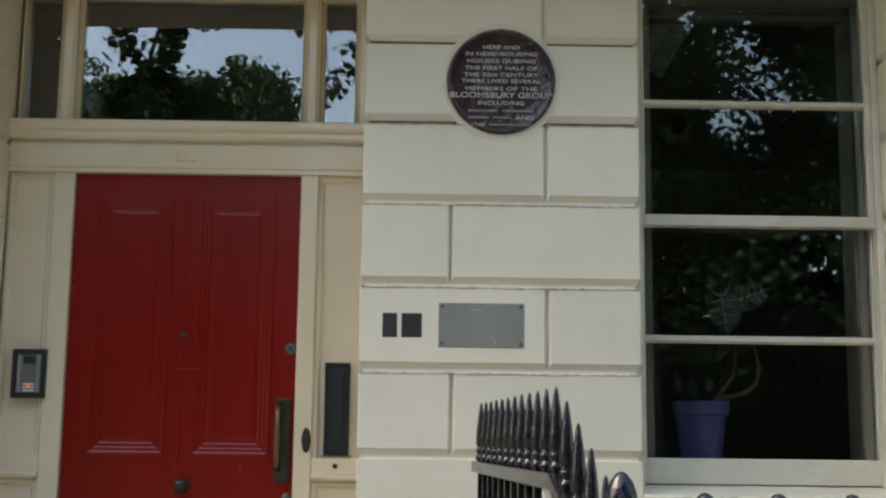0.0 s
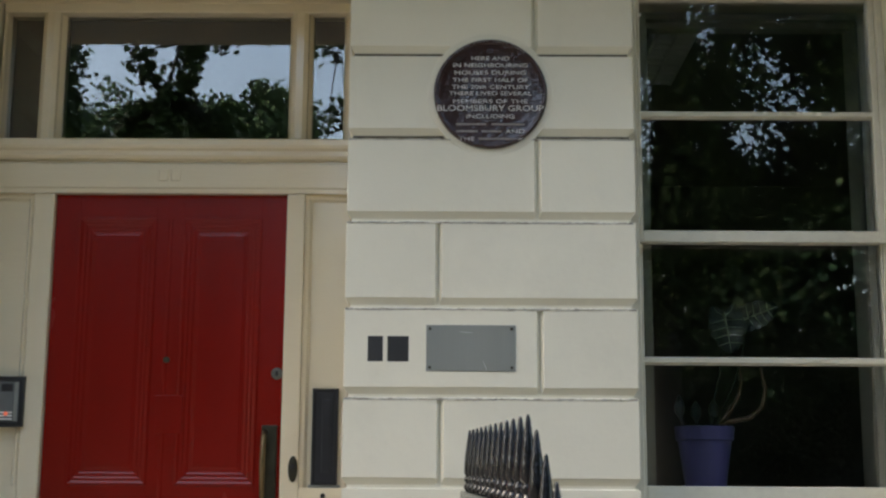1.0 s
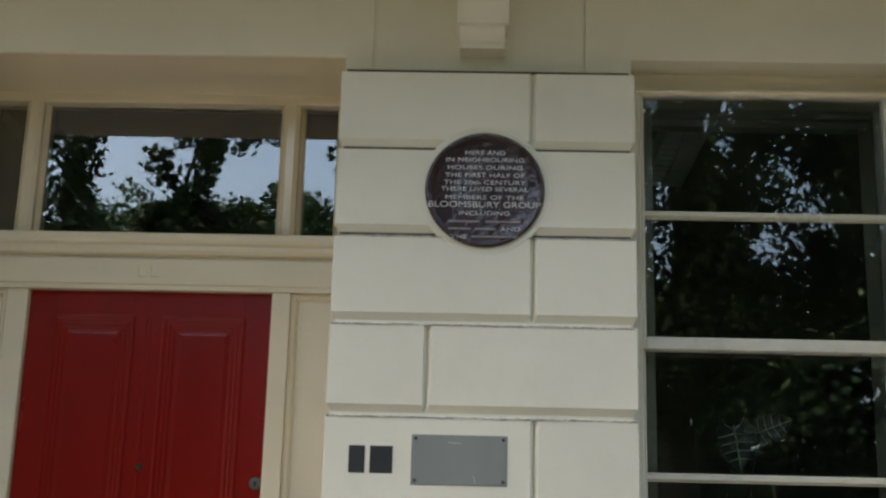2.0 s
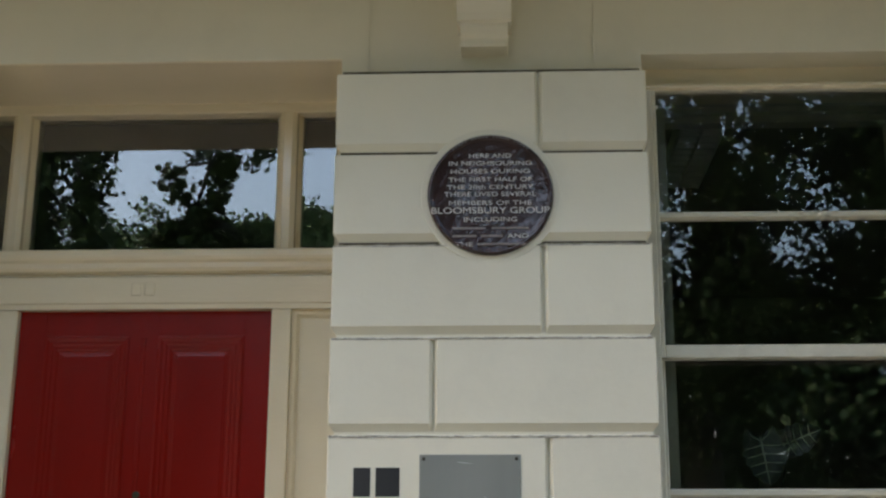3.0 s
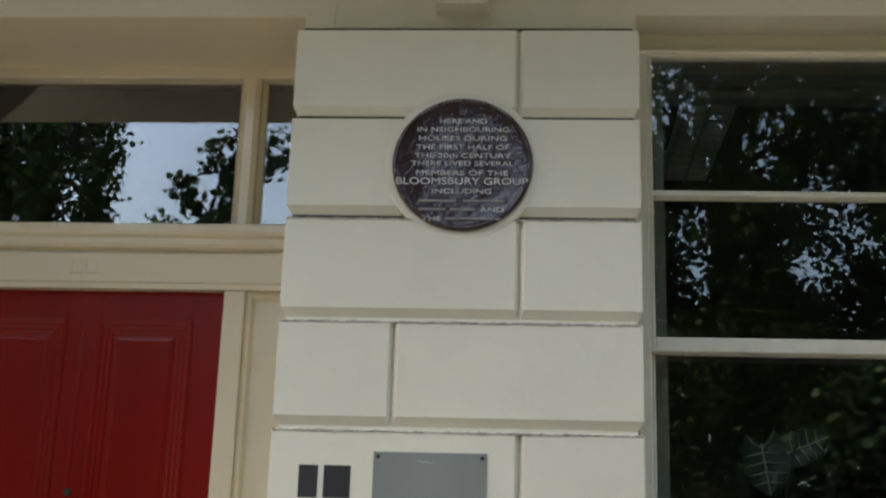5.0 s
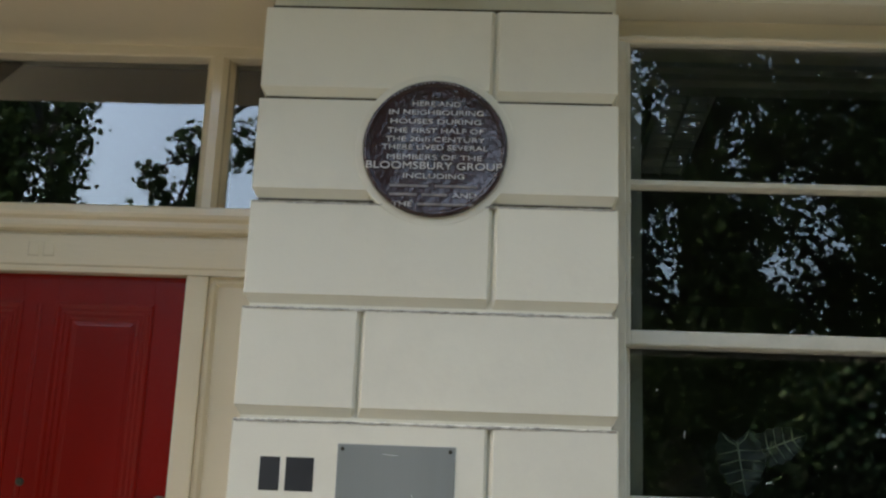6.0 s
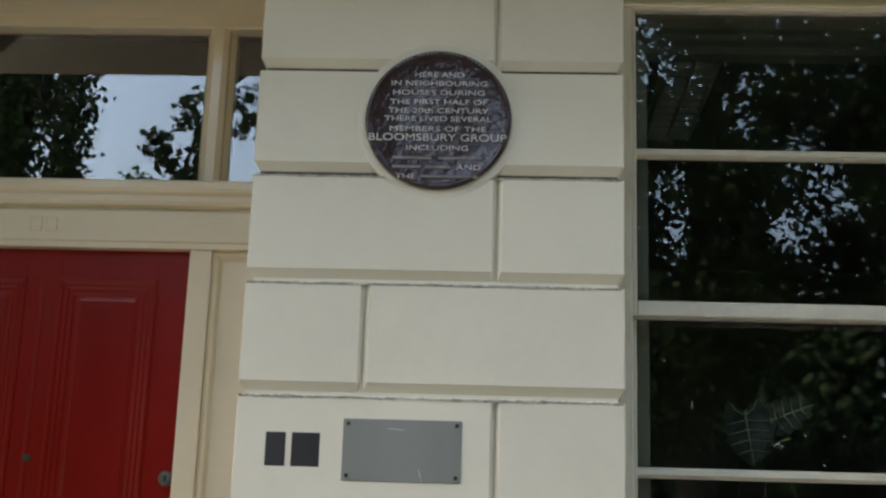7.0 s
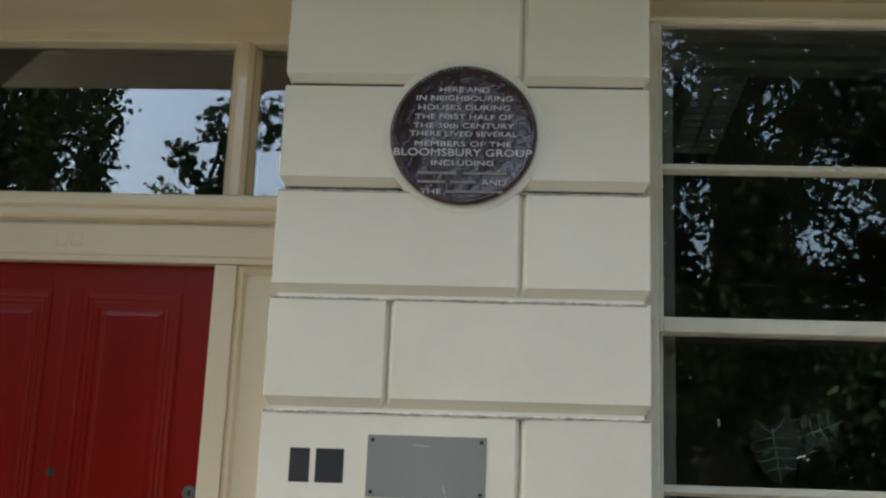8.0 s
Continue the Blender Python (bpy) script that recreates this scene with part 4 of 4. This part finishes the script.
tree("plane_tree", PLANE, 16.0, -12.0, 4.5, (16.0, -12.0, 10.6, 5.8, 5.0, 7.4), 300, 50, 0.45, 0.19, 7, trunk_r=0.40, group="garden trees")


def bough(parent, pts, radius, ends, per, spread, size, seed):
    """A limb that reaches out, with twigs to its own small tufts of leaves."""
    bm = B()
    n = len(pts)
    tube(bm, pts, [radius * (1 - 0.75 * i / (n - 1)) for i in range(n)], 6)
    for i, e in enumerate(ends):
        p = min((Vector(q) for q in pts), key=lambda q: (q - Vector(e)).length)
        tube(bm, [p, p.lerp(Vector(e), 0.5) + Vector((0, 0.05, 0.05)), e], [radius * 0.25, radius * 0.16, 0.006], 4)
    part("bough", bm, BARK, parent, smooth=True)
    leaf_cloud("bough_leaves", ends, per, spread, size, LEAF, parent, seed)


# the low bough towards the road: a hanging tuft, a rising tip and a broad foot
tufts = []
for i in range(30):
    f = i / 29
    tufts.append((-4.75 + 1.65 * f, 0.25 * math.sin(7 * f), 6.95 + 0.75 * ((i * 11) % 7) / 7 * (1 - abs(2 * f - 1) * 0.7)))
for i in range(12):
    f = i / 11
    tufts.append((-3.90 + 0.24 * f + 0.08 * (i % 2), 0.0, 7.55 + 0.95 * f))
tufts += [(-4.60, 0.0, 8.20), (-4.48, 0.05, 8.25), (-4.55, 0.0, 8.05), (-4.42, 0.0, 7.92), (-4.28, 0.0, 7.80), (-4.36, 0.0, 8.0), (-4.15, 0.0, 7.68)]
tufts += [(-4.10, 0.0, 8.48), (-4.06, 0.0, 8.62), (-3.86, 0.0, 8.30), (-3.70, 0.0, 8.28), (-3.62, 0.0, 8.40), (-3.80, 0.0, 8.52), (-3.18, 0.0, 8.32), (-3.12, 0.0, 8.46), (-3.05, 0.0, 8.60),
          (-2.62, 0.0, 8.50), (-2.70, 0.0, 8.62)]
tufts += [(-4.1 + 0.24 * i, 0.1, 8.75 + 0.12 * (i % 3)) for i in range(13)]
# the whole bough is set deeper into the garden, beside its trunk
DEEP = 1.28
tufts = [(0.96 + DEEP * (x - 0.76), -13.5 + y, 1.6 + DEEP * (z - 1.6)) for x, y, z in tufts]
bough(right_tree, [(3.9, -10.5, 8.6), (1.5, -11.6, 11.4), (-1.6, -12.6, 12.2), (-3.4, -13.2, 11.9), (-4.6, -13.5, 11.1), (-5.0, -13.5, 10.3), (-5.3, -13.5, 9.2)], 0.12, tufts, 30, 0.120, 0.150, 61)
# twigs of the other tree that end against the open sky
edge = [(-5.6 - 0.3 * (i % 6) + 0.25 * math.sin(i * 2.1), -8.0 - 0.2 * (i % 3), 6.6 + 0.056 * i) for i in range(64)]
bough(left_tree, [(-10.0, -9.6, 6.5), (-8.2, -8.8, 7.6), (-6.6, -8.2, 8.2), (-5.9, -8.0, 8.6)], 0.09, edge, 95, 0.165, 0.115, 62)
# low twigs of the nearer tree at the doorway's edge
low = [(-1.45 + 0.26 * (i % 5), -8.2 - 0.1 * (i % 3), 7.2 + 0.24 * i) for i in range(9)]
bough(right_tree, [(3.9, -10.4, 6.5), (1.6, -9.3, 7.6), (-0.4, -8.6, 8.3), (-1.3, -8.3, 8.6)], 0.08, low, 30, 0.15, 0.135, 63)

# the outermost entries each way are unseen, added to screen the bright horizon
FAR = ((-62, 14.5, 7.5, 0), (-51, 14.5, 7.0, 0), (-40, 14.5, 6.5, 0), (-30, 14.5, 5.5, 0), (-22, 14.2, 4.6, 0), (-16.5, 14.2, 4.6, 1), (-13.0, 14.5, 3.0, 1), (-10.6, 14.4, 3.2, 1), (-8.8, 14.3, 2.4, 1),
       (-7.2, 14.8, 0.65, 1), (-5.85, 14.8, 1.0, 1), (-5.0, 14.5, 0.9, 1), (-1.2, 12.0, 2.3, 1), (3.0, 12.4, 3.0, 0), (6.2, 11.6, 3.0, 0), (9.8, 11.4, 3.4, 0), (13.4, 13.4, 3.6, 0), (17.5, 14.5, 4.2, 0), (22, 14.5, 4.5, 0),
       (28, 14.5, 6.0, 0), (38, 14.5, 6.5, 0), (49, 14.5, 7.0, 0), (60, 14.5, 7.5, 0))
for i, (x, h, w, near) in enumerate(FAR):
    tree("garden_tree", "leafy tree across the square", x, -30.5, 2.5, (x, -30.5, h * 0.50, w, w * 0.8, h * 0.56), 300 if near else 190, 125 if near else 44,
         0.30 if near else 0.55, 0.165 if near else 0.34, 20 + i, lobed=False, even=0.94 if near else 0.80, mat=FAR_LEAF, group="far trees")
# shrubs along the garden's edge, added to screen low sky from the mirrored panes
hedge = thing("hedge", "added shrubbery screening the low sky, its leaves darkened for shade", "hedge")
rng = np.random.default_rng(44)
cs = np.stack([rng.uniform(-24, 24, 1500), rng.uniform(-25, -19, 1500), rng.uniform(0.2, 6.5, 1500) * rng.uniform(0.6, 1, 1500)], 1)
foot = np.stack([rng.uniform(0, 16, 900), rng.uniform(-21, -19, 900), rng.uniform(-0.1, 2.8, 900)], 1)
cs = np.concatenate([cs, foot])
leaf_cloud("leaves", cs, 80, 0.45, 0.09, DIMMED_LEAF, hedge, 45, False)
